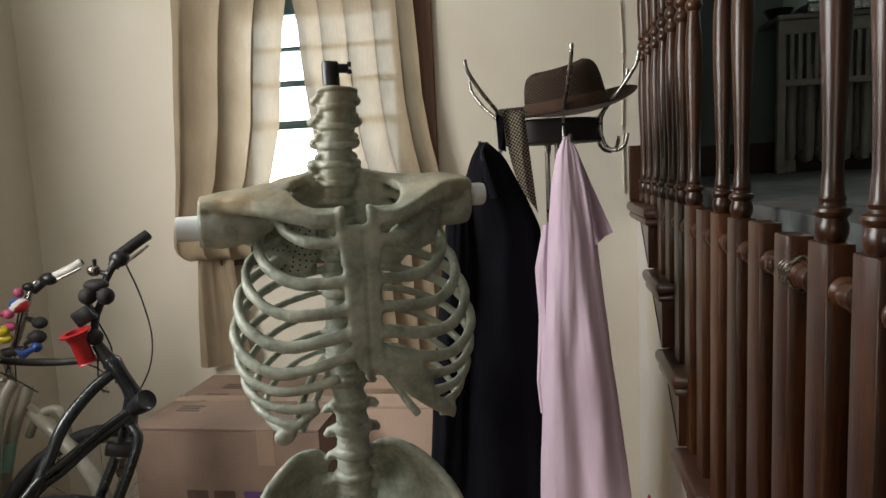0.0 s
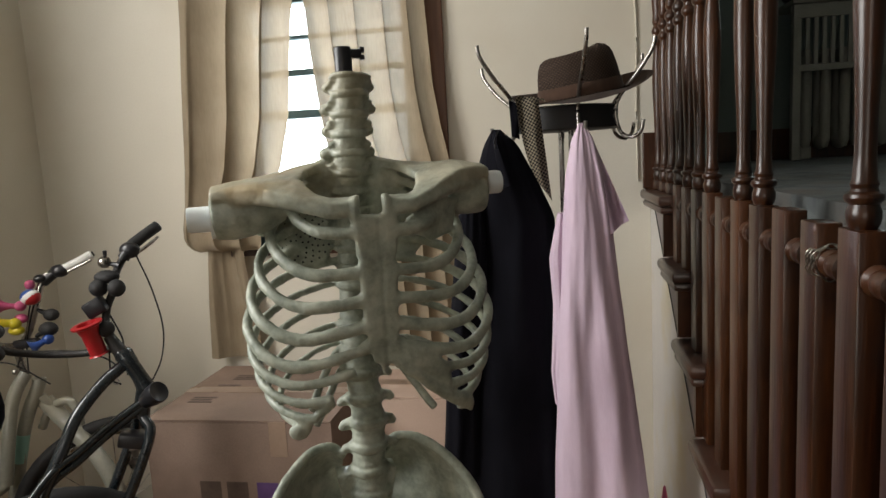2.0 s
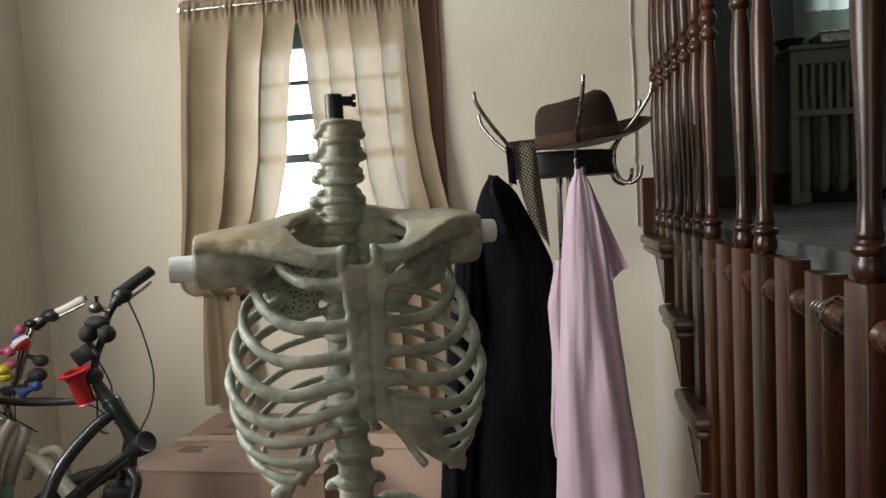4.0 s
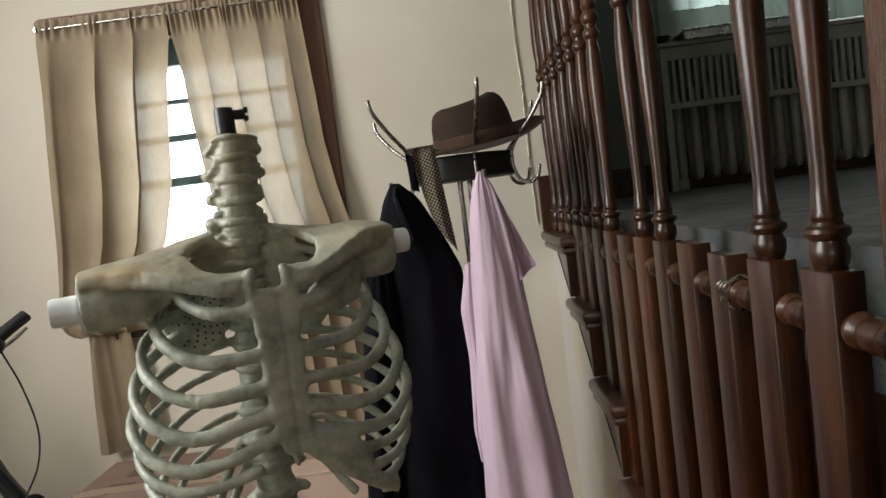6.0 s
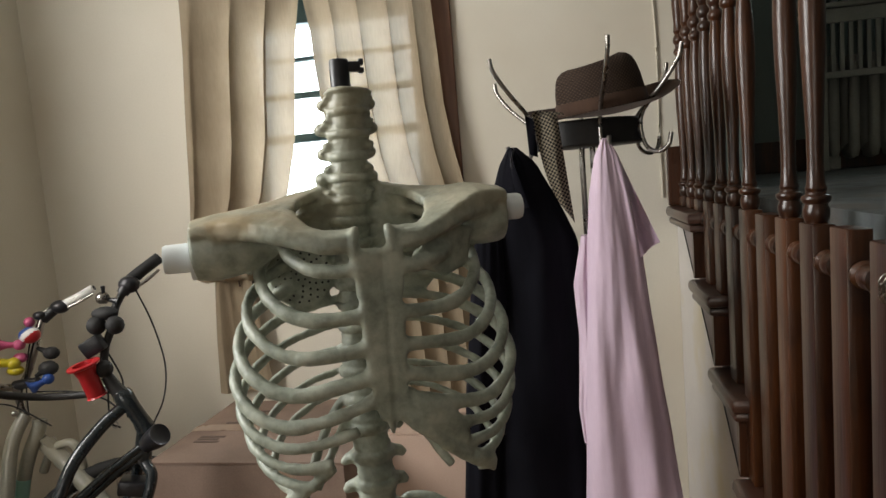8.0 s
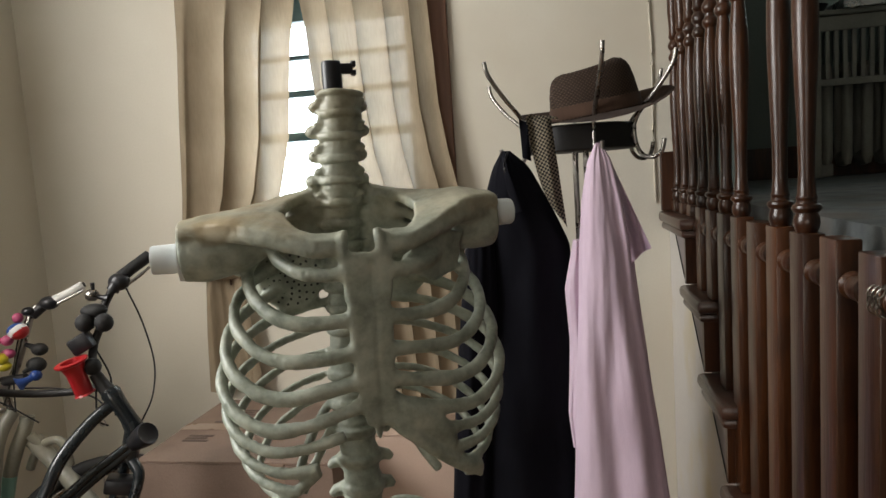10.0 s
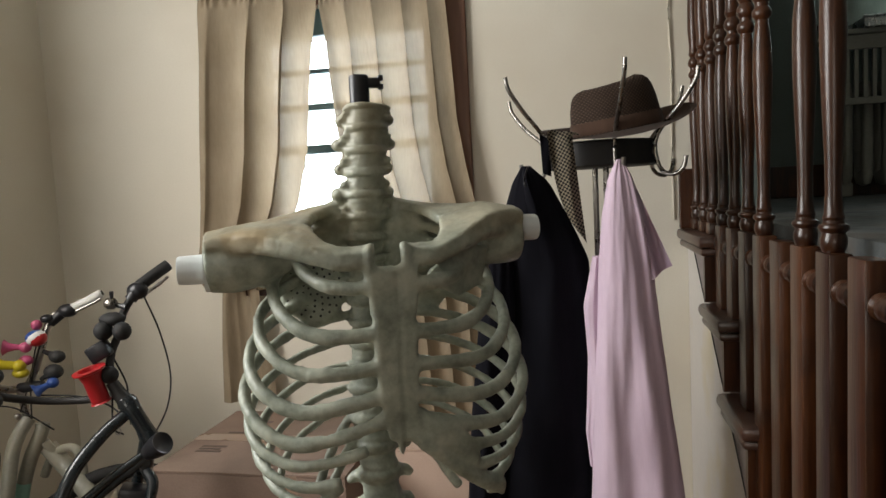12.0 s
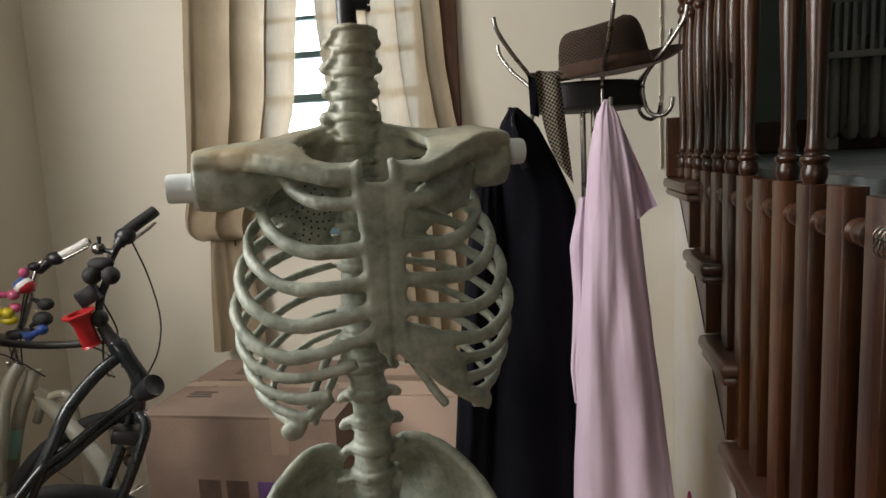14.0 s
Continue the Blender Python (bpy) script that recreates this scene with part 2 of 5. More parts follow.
def block(bm, x0, y0, z0, x1, y1, z1, bevel=0.0, m=None, index=0):
    """A box between two corners, with rounded edges if a bevel is given."""
    made = bmesh.ops.create_cube(bm, size=1)
    vs = made["verts"]
    bmesh.ops.transform(bm, matrix=Matrix.Translation(((x0 + x1) / 2, (y0 + y1) / 2, (z0 + z1) / 2)) @ Matrix.Diagonal((x1 - x0, y1 - y0, z1 - z0, 1)), verts=vs)
    if bevel:
        es = list({e for v in vs for e in v.link_edges})
        out = bmesh.ops.bevel(bm, geom=es, offset=bevel, segments=2, profile=0.5, affect="EDGES")
        vs = out["verts"]
    if m is not None:
        bmesh.ops.transform(bm, matrix=m, verts=list(set(vs)))
    for f in {f for v in vs for f in v.link_faces}:
        f.material_index = index
    return bm


def tube(bm, pts, radii, segs=10, flat=1.0, side=(0, 0, 1), index=0):
    """A closed round rod through points. flat squeezes it across the side direction."""
    pts = [Vector(p) for p in pts]
    if not isinstance(radii, (list, tuple)):
        radii = [radii] * len(pts)
    rings = []
    up = Vector(side)
    for i, p in enumerate(pts):
        d = (pts[min(i + 1, len(pts) - 1)] - pts[max(i - 1, 0)]).normalized()
        a = d.cross(up)
        if a.length < 1e-3:
            a = d.cross(Vector((1, 0.2, 0)))
        a.normalize()
        b = a.cross(d).normalized()
        rings.append([bm.verts.new(p + radii[i] * (math.cos(t) * a * flat + math.sin(t) * b)) for t in (2 * math.pi * k / segs for k in range(segs))])
    for r, s in zip(rings, rings[1:]):
        for k in range(segs):
            bm.faces.new((r[k], r[(k + 1) % segs], s[(k + 1) % segs], s[k])).material_index = index
    bm.faces.new(rings[0][::-1]).material_index = index
    bm.faces.new(rings[-1]).material_index = index
    return bm


def curve(pts, n=6):
    """Catmull-Rom points through the given ones."""
    p = [Vector(q) for q in pts]
    p = [2 * p[0] - p[1]] + p + [2 * p[-1] - p[-2]]
    out = []
    for i in range(1, len(p) - 2):
        for k in range(n):
            t = k / n
            out.append(0.5 * (2 * p[i] + (p[i + 1] - p[i - 1]) * t + (2 * p[i - 1] - 5 * p[i] + 4 * p[i + 1] - p[i + 2]) * t * t + (3 * p[i] - p[i - 1] - 3 * p[i + 1] + p[i + 2]) * t**3))
    return out + [p[-2]]


def lathe(bm, profile, segs=16, m=None, index=0):
    """A turned solid round z from (radius, height) pairs."""
    rings = [[bm.verts.new((r * math.cos(2 * math.pi * k / segs), r * math.sin(2 * math.pi * k / segs), z)) for k in range(segs)] for r, z in profile]
    for r, s in zip(rings, rings[1:]):
        for k in range(segs):
            bm.faces.new((r[k], r[(k + 1) % segs], s[(k + 1) % segs], s[k])).material_index = index
    bm.faces.new(rings[0][::-1]).material_index = index
    bm.faces.new(rings[-1]).material_index = index
    if m is not None:
        bmesh.ops.transform(bm, matrix=m, verts=[v for r in rings for v in r])
    return bm


def ball(bm, p, r, squash=(1, 1, 1), index=0, segs=12):
    made = bmesh.ops.create_uvsphere(bm, u_segments=segs, v_segments=max(6, segs // 2 + 2), radius=r)
    bmesh.ops.transform(bm, matrix=Matrix.Translation(p) @ Matrix.Diagonal((*squash, 1)), verts=made["verts"])
    for f in {f for v in made["verts"] for f in v.link_faces}:
        f.material_index = index
    return bm


def hull(bm, pts):
    vs = [bm.verts.new(p) for p in pts]
    out = bmesh.ops.convex_hull(bm, input=vs)
    bmesh.ops.delete(bm, geom=[g for g in out["geom_interior"] if isinstance(g, bmesh.types.BMVert)], context="VERTS")
    return bm


def B():
    return bmesh.new()


# ---- rooms ----
NY, WX, CORNER, CEILZ = 3.243, -1.335, 1.04, 3.75
WIN = (-0.50, 0.28, 1.165, 2.18)  # opening in the north wall
FLOORUP = 1.365


def panel_wall(name, axis, at, thick, a0, a1, z0, z1, hole, material, label):
    """A wall with thickness, with one opening cut through it if a hole is given."""
    bm = B()
    spans = [(a0, a1, z0, z1)] if not hole else [(a0, hole[0], z0, z1), (hole[1], a1, z0, z1), (hole[0], hole[1], z0, hole[2]), (hole[0], hole[1], hole[3], z1)]
    for s0, s1, b0, b1 in spans:
        if axis == "y":
            block(bm, s0, at, b0, s1, at + thick, b1)
        else:
            block(bm, at, s0, b0, at + thick, s1, b1)
    bmesh.ops.remove_doubles(bm, verts=bm.verts, dist=1e-4)
    return thing(name, bm, material, label, "wall", kind="structure")


panel_wall("wall_north", "y", NY, 0.16, WX - 0.16, 1.129, 0, CEILZ, WIN, WALL, "cream painted plaster wall with a window")
panel_wall("wall_west", "x", WX - 0.16, 0.16, SOUTH, NY, 0, CEILZ, (0.68, 2.08, 1.55, 2.95), WALL, "cream painted plaster wall at the room's side")
panel_wall("wall_south", "y", SOUTH, 0.16, WX, 4.2, 0, CEILZ, (-1.15, 0.55, 1.05, 2.45), WALL, "unseen cream plaster wall added to close the hall")
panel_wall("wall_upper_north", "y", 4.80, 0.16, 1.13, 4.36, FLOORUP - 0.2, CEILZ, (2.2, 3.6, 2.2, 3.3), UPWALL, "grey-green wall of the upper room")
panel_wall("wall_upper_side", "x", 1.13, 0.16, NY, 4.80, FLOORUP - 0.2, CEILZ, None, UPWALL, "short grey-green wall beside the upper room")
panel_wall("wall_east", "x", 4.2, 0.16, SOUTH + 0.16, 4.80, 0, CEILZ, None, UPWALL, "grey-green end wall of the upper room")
thing("ceiling", block(B(), WX - 0.16, SOUTH, CEILZ, 4.36, 4.96, CEILZ + 0.12), CEIL, "off-white painted ceiling over both rooms", "ceiling", kind="structure")
thing("floor", block(B(), WX - 0.16, SOUTH, -0.12, 4.36, 4.96, 0.0), FLOORB, "brown wooden floor boards of the lower room", "floor", kind="structure")
thing("floor_upper", block(B(), 1.20, 0.2, FLOORUP - 0.18, 4.2, 4.80, FLOORUP), CARPET, "raised floor with blue-grey carpet", "floor", kind="structure")
thing("wall_platform", block(B(), 1.20, SOUTH + 0.16, 0, 1.30, NY, FLOORUP - 0.18), WOOD, "dark wood panelling under the raised floor", "wall", kind="structure")

# ---- north window ----
wx0, wx1, wz0, wz1 = WIN
win = empty("window_1", "tall wooden sash window with dark frames and clear panes", "window", kind="structure")
GX0, GX1 = -0.42, 0.20  # clear glass between the stiles
for nm, b in (
    ("window_frame", (wx0, NY + 0.03, wz0, GX0, NY + 0.12, wz1)),
    ("window_frame", (GX1, NY + 0.03, wz0, wx1, NY + 0.12, wz1)),
    ("window_frame", (GX0, NY + 0.03, 2.085, GX1, NY + 0.12, wz1)),
    ("window_sill", (wx0 - 0.02, NY - 0.045, wz0 - 0.025, wx1 + 0.02, NY - 0.002, wz0)),
    ("bottom_rail", (GX0, NY + 0.035, wz0, GX1, NY + 0.1, 1.43)),
    ("meeting_rail", (GX0, NY + 0.05, 1.660, GX1, NY + 0.1, 1.692)),
    ("glazing_bar", (GX0, NY + 0.06, 1.957, GX1, NY + 0.09, 1.973)),
    ("glazing_bar", (GX0, NY + 0.06, 1.822, GX1, NY + 0.09, 1.846)),
):
    part(nm, block(B(), *b, bevel=0.004), SASH if nm != "window_sill" else WOOD, win)
pane = part("pane", block(B(), GX0 + 0.001, NY + 0.074, 1.431, GX1 - 0.001, NY + 0.078, 2.084), GLASS, win)
pane.visible_shadow = False
for nm, b in (("casing", (wx0 - 0.12, NY - 0.022, wz0, wx0, NY - 0.002, wz1 + 0.11)), ("casing", (wx1, NY - 0.022, wz0, wx1 + 0.08, NY - 0.002, wz1 + 0.11)), ("casing", (wx0, NY - 0.022, wz1, wx1, NY - 0.002, wz1 + 0.11))):
    part(nm, block(B(), *b, bevel=0.004), TRIMW, win, "dark stained wooden casing")
cord = thing("blind_cord", tube(B(), [(-0.262, NY - 0.012, 1.678), (-0.263, NY - 0.012, 1.64), (-0.262, NY - 0.012, 1.632), (-0.264, NY - 0.012, 1.30)], [0.006, 0.006, 0.002, 0.002], 8), BLACKP, "thin dark blind cord hanging in front of the panes", "cord", smooth=60)
# the south window is unseen, added round the fill lamp
for name, m, w, h in (("window_2", pose(-1.40, 1.38, 2.25, 0, 0, 90), 1.4, 1.4), ("window_3", pose(2.9, 4.88, 2.75), 1.4, 1.1), ("added_window", pose(-0.3, SOUTH + 0.08, 1.75), 1.7, 1.4)):
    win2 = empty(name, "wooden sash window frame with an area lamp in its opening", "window", m, kind="structure")
    for x0, z0, x1, z1 in ((-w / 2, -h / 2, -w / 2 + 0.05, h / 2), (w / 2 - 0.05, -h / 2, w / 2, h / 2), (-w / 2 + 0.05, h / 2 - 0.05, w / 2 - 0.05, h / 2), (-w / 2 + 0.05, -h / 2, w / 2 - 0.05, -h / 2 + 0.05), (-w / 2 + 0.05, -0.02, w / 2 - 0.05, 0.02)):
        part("window_frame", block(B(), x0, -0.03, z0, x1, 0.03, z1, 0.004), WHITEP, win2)


def pleated(keys, folds, phase, plane, depth=0.014, lap=0.045):
    """A hanging pleated curtain with a frilled heading. keys: rows of height, left edge, right edge, forward swell.
    lap pushes the cloth sideways so that its pleats overlap."""
    bm = B()
    n, rows = 200, 120
    zs = [k[0] for k in keys]
    grid = []
    for j in range(rows + 1):
        z = zs[0] + (zs[-1] - zs[0]) * j / rows
        x0, x1, sw = (float(np.interp(-z, [-q for q in zs], [k[i] for k in keys])) for i in (1, 2, 3))
        low = min(1, j / 26)
        row = []
        for i in range(n + 1):
            u = i / n
            w = folds * (u + 0.12 * noise.noise((u * 2.2, phase, z * 0.22))) * 2 * math.pi + phase
            strength = 0.55 + 0.9 * abs(noise.noise((u * 2.7, phase * 3, 1.0)))
            y = (0.006 + depth * low * strength) * math.cos(w) + 0.010 * low * noise.noise((u * 3.5, z * 0.8, phase)) + 0.0035 * noise.noise((u * 11, z * 3.2, phase))
            if j < 8:
                y += 0.007 * math.sin(folds * 5.3 * u * 2 * math.pi + phase) * (1 - abs(j - 4) / 5)
            dz = 0.014 * noise.noise((u * 20, phase, 0)) if j < 3 else 0.0
            edge = min(1.0, u * 7, (1 - u) * 7)
            row.append(bm.verts.new((x0 + (x1 - x0) * (u + lap * (0.35 + 0.65 * low) * strength * edge * math.sin(w)), plane + y - sw * (0.6 + 0.4 * math.sin(math.pi * u)), z + dz)))
        grid.append(row)
    for a, b in zip(grid, grid[1:]):
        for i in range(n):
            bm.faces.new((a[i], a[i + 1], b[i + 1], b[i]))
    return bm


def curtain(keys, folds, label, phase, plane, material, depth=0.014, lap=0.045, group="curtains at the window"):
    return thing("curtain", pleated(keys, folds, phase, plane, depth, lap), material, label, "curtain", group, smooth=80)


bunched = curtain([(2.262, -0.605, -0.150, 0), (2.15, -0.612, -0.152, 0), (2.0, -0.622, -0.180, 0), (1.85, -0.635, -0.199, 0), (1.67, -0.650, -0.217, 0), (1.48, -0.665, -0.267, 0.0), (1.34, -0.678, -0.33, 0.01), (1.26, -0.690, -0.36, 0.022), (1.220, -0.686, -0.36, 0.038), (1.192, -0.672, -0.36, 0.040), (1.175, -0.650, -0.37, 0.028), (1.168, -0.635, -0.38, 0.010)], 3.0, "beige cotton curtain, pleated, bunched over the window sill", 0.9, NY - 0.075, CURTAIN, 0.017, 0.055)
part("lower_fall", pleated([(1.24, -0.60, -0.46, 0), (1.12, -0.612, -0.455, 0), (0.95, -0.625, -0.435, 0), (0.80, -0.632, -0.42, 0), (0.735, -0.635, -0.42, 0)], 1.4, 2.0, NY - 0.05, 0.012, 0.05), CURTAIN, bunched, smooth=80)
curtain([(2.262, -0.145, 0.297, 0), (2.15, -0.141, 0.300, 0), (2.03, -0.123, 0.307, 0), (1.89, -0.116, 0.315, 0), (1.74, -0.102, 0.322, 0), (1.58, -0.085, 0.345, 0), (1.45, -0.05, 0.372, 0), (1.2, 0.02, 0.385, 0.01), (0.70, 0.06, 0.39, 0)], 4.6, "beige cotton curtain, pleated, pushed to the window's side", 2.6, NY - 0.075, CURTAIN, 0.017, 0.06)
rod = thing("curtain_rod", tube(B(), [(-0.61, NY - 0.075, 2.235), (0.29, NY - 0.075, 2.235)], 0.005), CHROME, "thin metal curtain rod over the window", "curtain rod", smooth=60)
for x in (-0.60, 0.28):
    part("bracket", block(B(), x - 0.006, NY - 0.085, 2.225, x + 0.006, NY - 0.001, 2.245, 0.002), CHROME, rod)

# cable down the wall's end
thing("wall_cable", tube(B(), curve([(1.028, NY - 0.006, 3.6), (1.030, NY - 0.006, 2.4), (1.024, NY - 0.007, 2.05), (1.029, NY - 0.006, 1.85), (1.026, NY - 0.006, 1.6), (1.028, NY - 0.006, 1.36)], 6), 0.0035, 6), surface("painted_cable", (0.66, 0.61, 0.50), (0.7, 0.65, 0.54)), "thin cream cable pinned down the wall's end", "cable", smooth=60)

# ---- stairs and spindle screen ----
STX, PX, PS, PW, PD = 1.034, 1.071, 0.045, 0.034, 0.058
FRONTS = [2.85 - 0.222 * i for i in range(7)]
stairs = empty("staircase", "dark varnished wooden stairs rising to the upper room", "stairs", kind="structure")
for i, f in enumerate(FRONTS):
    z = 1.33 - 0.19 * i
    back = f + 0.256 if i else NY - 0.003
    bm = B()
    block(bm, STX, f, z - 0.034, PX - 0.002 + 0.125, back, z, 0.012)
    part("tread", bm, WOODH, stairs, smooth=40)
    bm = B()
    block(bm, STX + 0.008, f + 0.014, z - 0.058, 1.196, back - 0.01, z - 0.035, 0.009)
    part("scotia", bm, WOODH, stairs, smooth=40)
    part("riser", block(B(), STX + 0.02, f + 0.028, z - 0.19 + 0.002, 1.196, f + 0.046, z - 0.0585), WOOD, stairs)


def sheet(bm, x0, x1, poly):
    """A board between x0 and x1 with the given outline in y and z."""
    a, b = ([bm.verts.new((x, y, z)) for y, z in poly] for x in (x0, x1))
    bm.faces.new(a)
    bm.faces.new(b[::-1])
    for i in range(len(poly)):
        bm.faces.new((a[i], a[(i + 1) % len(poly)], b[(i + 1) % len(poly)], b[i]))
    return bm


for i, f in enumerate(FRONTS[:-1]):
    z = 1.33 - 0.19 * i
    part("string_panel", sheet(B(), STX + 0.022, STX + 0.034, [(f + 0.029, z - 0.0585), (f + 0.029, z - 0.189), (f + 0.036, z - 0.189), (min(NY - 0.004, f + 0.036 + 0.153), z - 0.0585)]), STRING, stairs, "grey painted string board, darkened as in shade")
    # black strip stands in for the shaded gap along the string's slope
    part("string_gap_shade", sheet(B(), STX + 0.0195, STX + 0.0215, [(f + 0.030, z - 0.189), (f + 0.037, z - 0.189), (min(NY - 0.004, f + 0.190), z - 0.0585), (min(NY - 0.011, f + 0.183), z - 0.0585)]), BLACKM, stairs, "thin dark strip standing in for shade beside the string board")
thing("wall_spandrel", sheet(B(), STX + 0.036, STX + 0.056, [(NY - 0.002, 0.0), (NY - 0.002, 1.27), (3.03, 1.265), (2.883, 1.138), (1.553, 0.0)]), SPANDREL, "scuffed off-white panel wall under the stairs", "wall", kind="structure")
part("skirt_board", block(B(), CORNER + 0.004, NY - 0.022, 1.331, 1.19, NY - 0.002, 1.525, 0.003), WOOD, stairs, "dark wooden skirting at the stair head")

PROFILE = [(0.0165, 1.360), (0.019, 1.365), (0.0208, 1.372), (0.0208, 1.381), (0.0182, 1.387), (0.0178, 1.390), (0.0225, 1.394), (0.0238, 1.398), (0.0225, 1.402), (0.0172, 1.405), (0.0155, 1.409), (0.0172, 1.414), (0.0148, 1.419), (0.0128, 1.45), (0.0135, 1.50), (0.0165, 1.57), (0.0195, 1.64), (0.0205, 1.69), (0.0195, 1.74), (0.0155, 1.78), (0.0135, 1.80), (0.019, 1.806), (0.021, 1.813), (0.019, 1.82), (0.0145, 1.826), (0.0145, 1.834), (0.0205, 1.842), (0.0215, 1.85), (0.019, 1.858), (0.014, 1.866), (0.019, 1.876), (0.0175, 1.884), (0.0165, 1.90), (0.0205, 1.95), (0.0205, 2.0), (0.016, 2.1), (0.0125, 2.25), (0.0125, 2.33), (0.02, 2.345), (0.0145, 2.36), (0.02, 2.375), (0.016, 2.385)]
screen = empty("spindle_screen", "tall dark wooden screen of turned spindles on square posts", "balustrade")
turned = finish("upper_spindle", lathe(B(), PROFILE, 20), WOOD, 35)
toppiece = finish("top_block", block(B(), -PS / 2, -PS / 2, 2.385, PS / 2, PS / 2, 2.52, 0.003), WOOD)
link = B()
lathe(link, [(0.0125, 0), (0.0125, 0.006), (0.0185, 0.011), (0.0195, 0.017), (0.017, 0.022), (0.0155, 0.026), (0.0175, 0.033), (0.0185, 0.04), (0.0175, 0.047), (0.0155, 0.054), (0.017, 0.058), (0.0195, 0.063), (0.0185, 0.069), (0.0125, 0.073), (0.0125, 0.0795)], 18, pose(0, 0, 0, 90))
link = finish("cross_link", link, WOOD, 35)
MISSING = (2, 3, 6)
for k in range(14):
    y1 = 1.575 + 0.1243 * k
    yc, xc = y1 - PD / 2, PX + PW / 2
    stand = 0.0
    for i, f in enumerate(FRONTS):
        if y1 - PD > f:
            stand = 1.33 - 0.19 * i
            break
    jig = 0.004 * math.sin(k * 2.7)
    bm = block(B(), PX, y1 - PD, stand + 0.001, PX + PW, y1, 1.364 + (jig if k in MISSING else 0), 0.0025)
    part("square_post", bm, WOOD, screen, smooth=40)
    if k not in MISSING:
        for nm, me in (("upper_spindle", turned), ("top_block", toppiece)):
            ob = new(nm, me)
            ob.parent, ob.location = screen, (xc, yc, 0.004)
            ob.scale = (0.92, 0.92, 1)
            ob.rotation_euler = (0, 0, k * 0.9 if nm == "upper_spindle" else 0)
    if k < 13:
        ob = new("cross_link", link)
        ob.parent, ob.location, ob.scale = screen, (xc, y1 + 0.0662, 1.308), (1, 0.833, 1)
part("top_rail", block(B(), PX - 0.02, 1.35, 2.521, PX + PS + 0.02, NY - 0.002, 2.60, 0.006), WOOD, screen)
part("newel", block(B(), PX - 0.003, 1.317, 0, PX + 0.12, 1.437, 2.60, 0.006), NEWELW, screen, "broad worn wooden newel with vertical grain", smooth=40)
ob = new("cross_link", link)
ob.parent, ob.location = screen, (PX + PW / 2, 1.575 - PD, 1.308)

# chain wrapped round a cross link
chain = empty("chain", "thin steel chain wrapped round a turned cross link", "chain")
for turn in range(3):
    for j in range(12):
        a = 2 * math.pi * j / 12
        c = Vector((PX + PW / 2 + 0.0225 * math.cos(a), 1.755 + turn * 0.011 + 0.007 * j / 12, 1.308 + 0.0225 * math.sin(a)))
        bm = B()
        tang = Vector((-math.sin(a), 0.15, math.cos(a)))
        side = Vector((math.cos(a), 0, math.sin(a))) if j % 2 else Vector((0, 1, 0))
        tube(bm, [c + 0.0075 * math.cos(q) * tang + 0.0035 * math.sin(q) * side for q in (2 * math.pi * w / 8 for w in range(9))], 0.0011, 5)
        part("link", bm, BRASS, chain, smooth=60)

# ---- upper room ----
rad = empty("radiator", "grey painted cast-iron column radiator with a slotted cover", "radiator")
rx0, rx1, ry = 2.0, 3.75, 4.62
for i in range(19):
    x = rx0 + 0.05 + i * 0.092
    bm = B()
    for dy in (-0.045, 0.045):
        tube(bm, [(x, ry + dy, FLOORUP + 0.06), (x, ry + dy, FLOORUP + 0.10), (x, ry + dy, FLOORUP + 0.50), (x, ry + dy, FLOORUP + 0.56)], [0.016, 0.026, 0.026, 0.016], 10)
    ball(bm, (x, ry, FLOORUP + 0.09), 0.04, (0.7, 1.8, 1))
    ball(bm, (x, ry, FLOORUP + 0.53), 0.04, (0.7, 1.8, 1))
    part("column", bm, IRON, rad, smooth=60)
for x in (rx0 + 0.05, rx0 + 0.05 + 18 * 0.092):
    part("foot", block(B(), x - 0.03, ry - 0.05, FLOORUP, x + 0.03, ry + 0.05, FLOORUP + 0.07, 0.01), IRON, rad)
part("cover_top", block(B(), rx0 - 0.06, ry - 0.16, FLOORUP + 0.775, rx1 + 0.06, ry + 0.15, FLOORUP + 0.80, 0.006), IRON, rad)
for z0, z1 in ((0.705, 0.774), (0.445, 0.478)):
    part("cover_rail", block(B(), rx0 - 0.05, ry - 0.145, FLOORUP + z0, rx1 + 0.05, ry - 0.125, FLOORUP + z1, 0.004), IRON, rad)
for i in range(46):
    x = rx0 - 0.03 + i * 0.0395
    part("cover_slat", block(B(), x, ry - 0.142, FLOORUP + 0.4785, x + 0.018, ry - 0.128, FLOORUP + 0.7045), IRON, rad)
for x in (rx0 - 0.05, rx1 + 0.01):
    part("cover_post", block(B(), x, ry - 0.144, FLOORUP, x + 0.04, ry - 0.104, FLOORUP + 0.774, 0.004), IRON, rad)
thing("baseboard", block(B(), 1.30, 4.775, FLOORUP + 0.001, 4.19, 4.799, FLOORUP + 0.17, 0.004), WOOD, "dark wooden baseboard along the upper wall", "baseboard", kind="structure")
bm = B()
block(bm, 2.08, 4.44, FLOORUP + 0.801, 2.84, 4.70, FLOORUP + 0.806, 0.002)
for b in ((2.08, 4.436, 2.84, 4.442), (2.08, 4.698, 2.84, 4.704), (2.076, 4.436, 2.082, 4.704), (2.838, 4.436, 2.844, 4.704)):
    block(bm, b[0], b[1], FLOORUP + 0.801, b[2], b[3], FLOORUP + 0.845)
tube(bm, [(2.07, 4.43, FLOORUP + 0.847), (2.85, 4.43, FLOORUP + 0.847)], 0.007, 8)
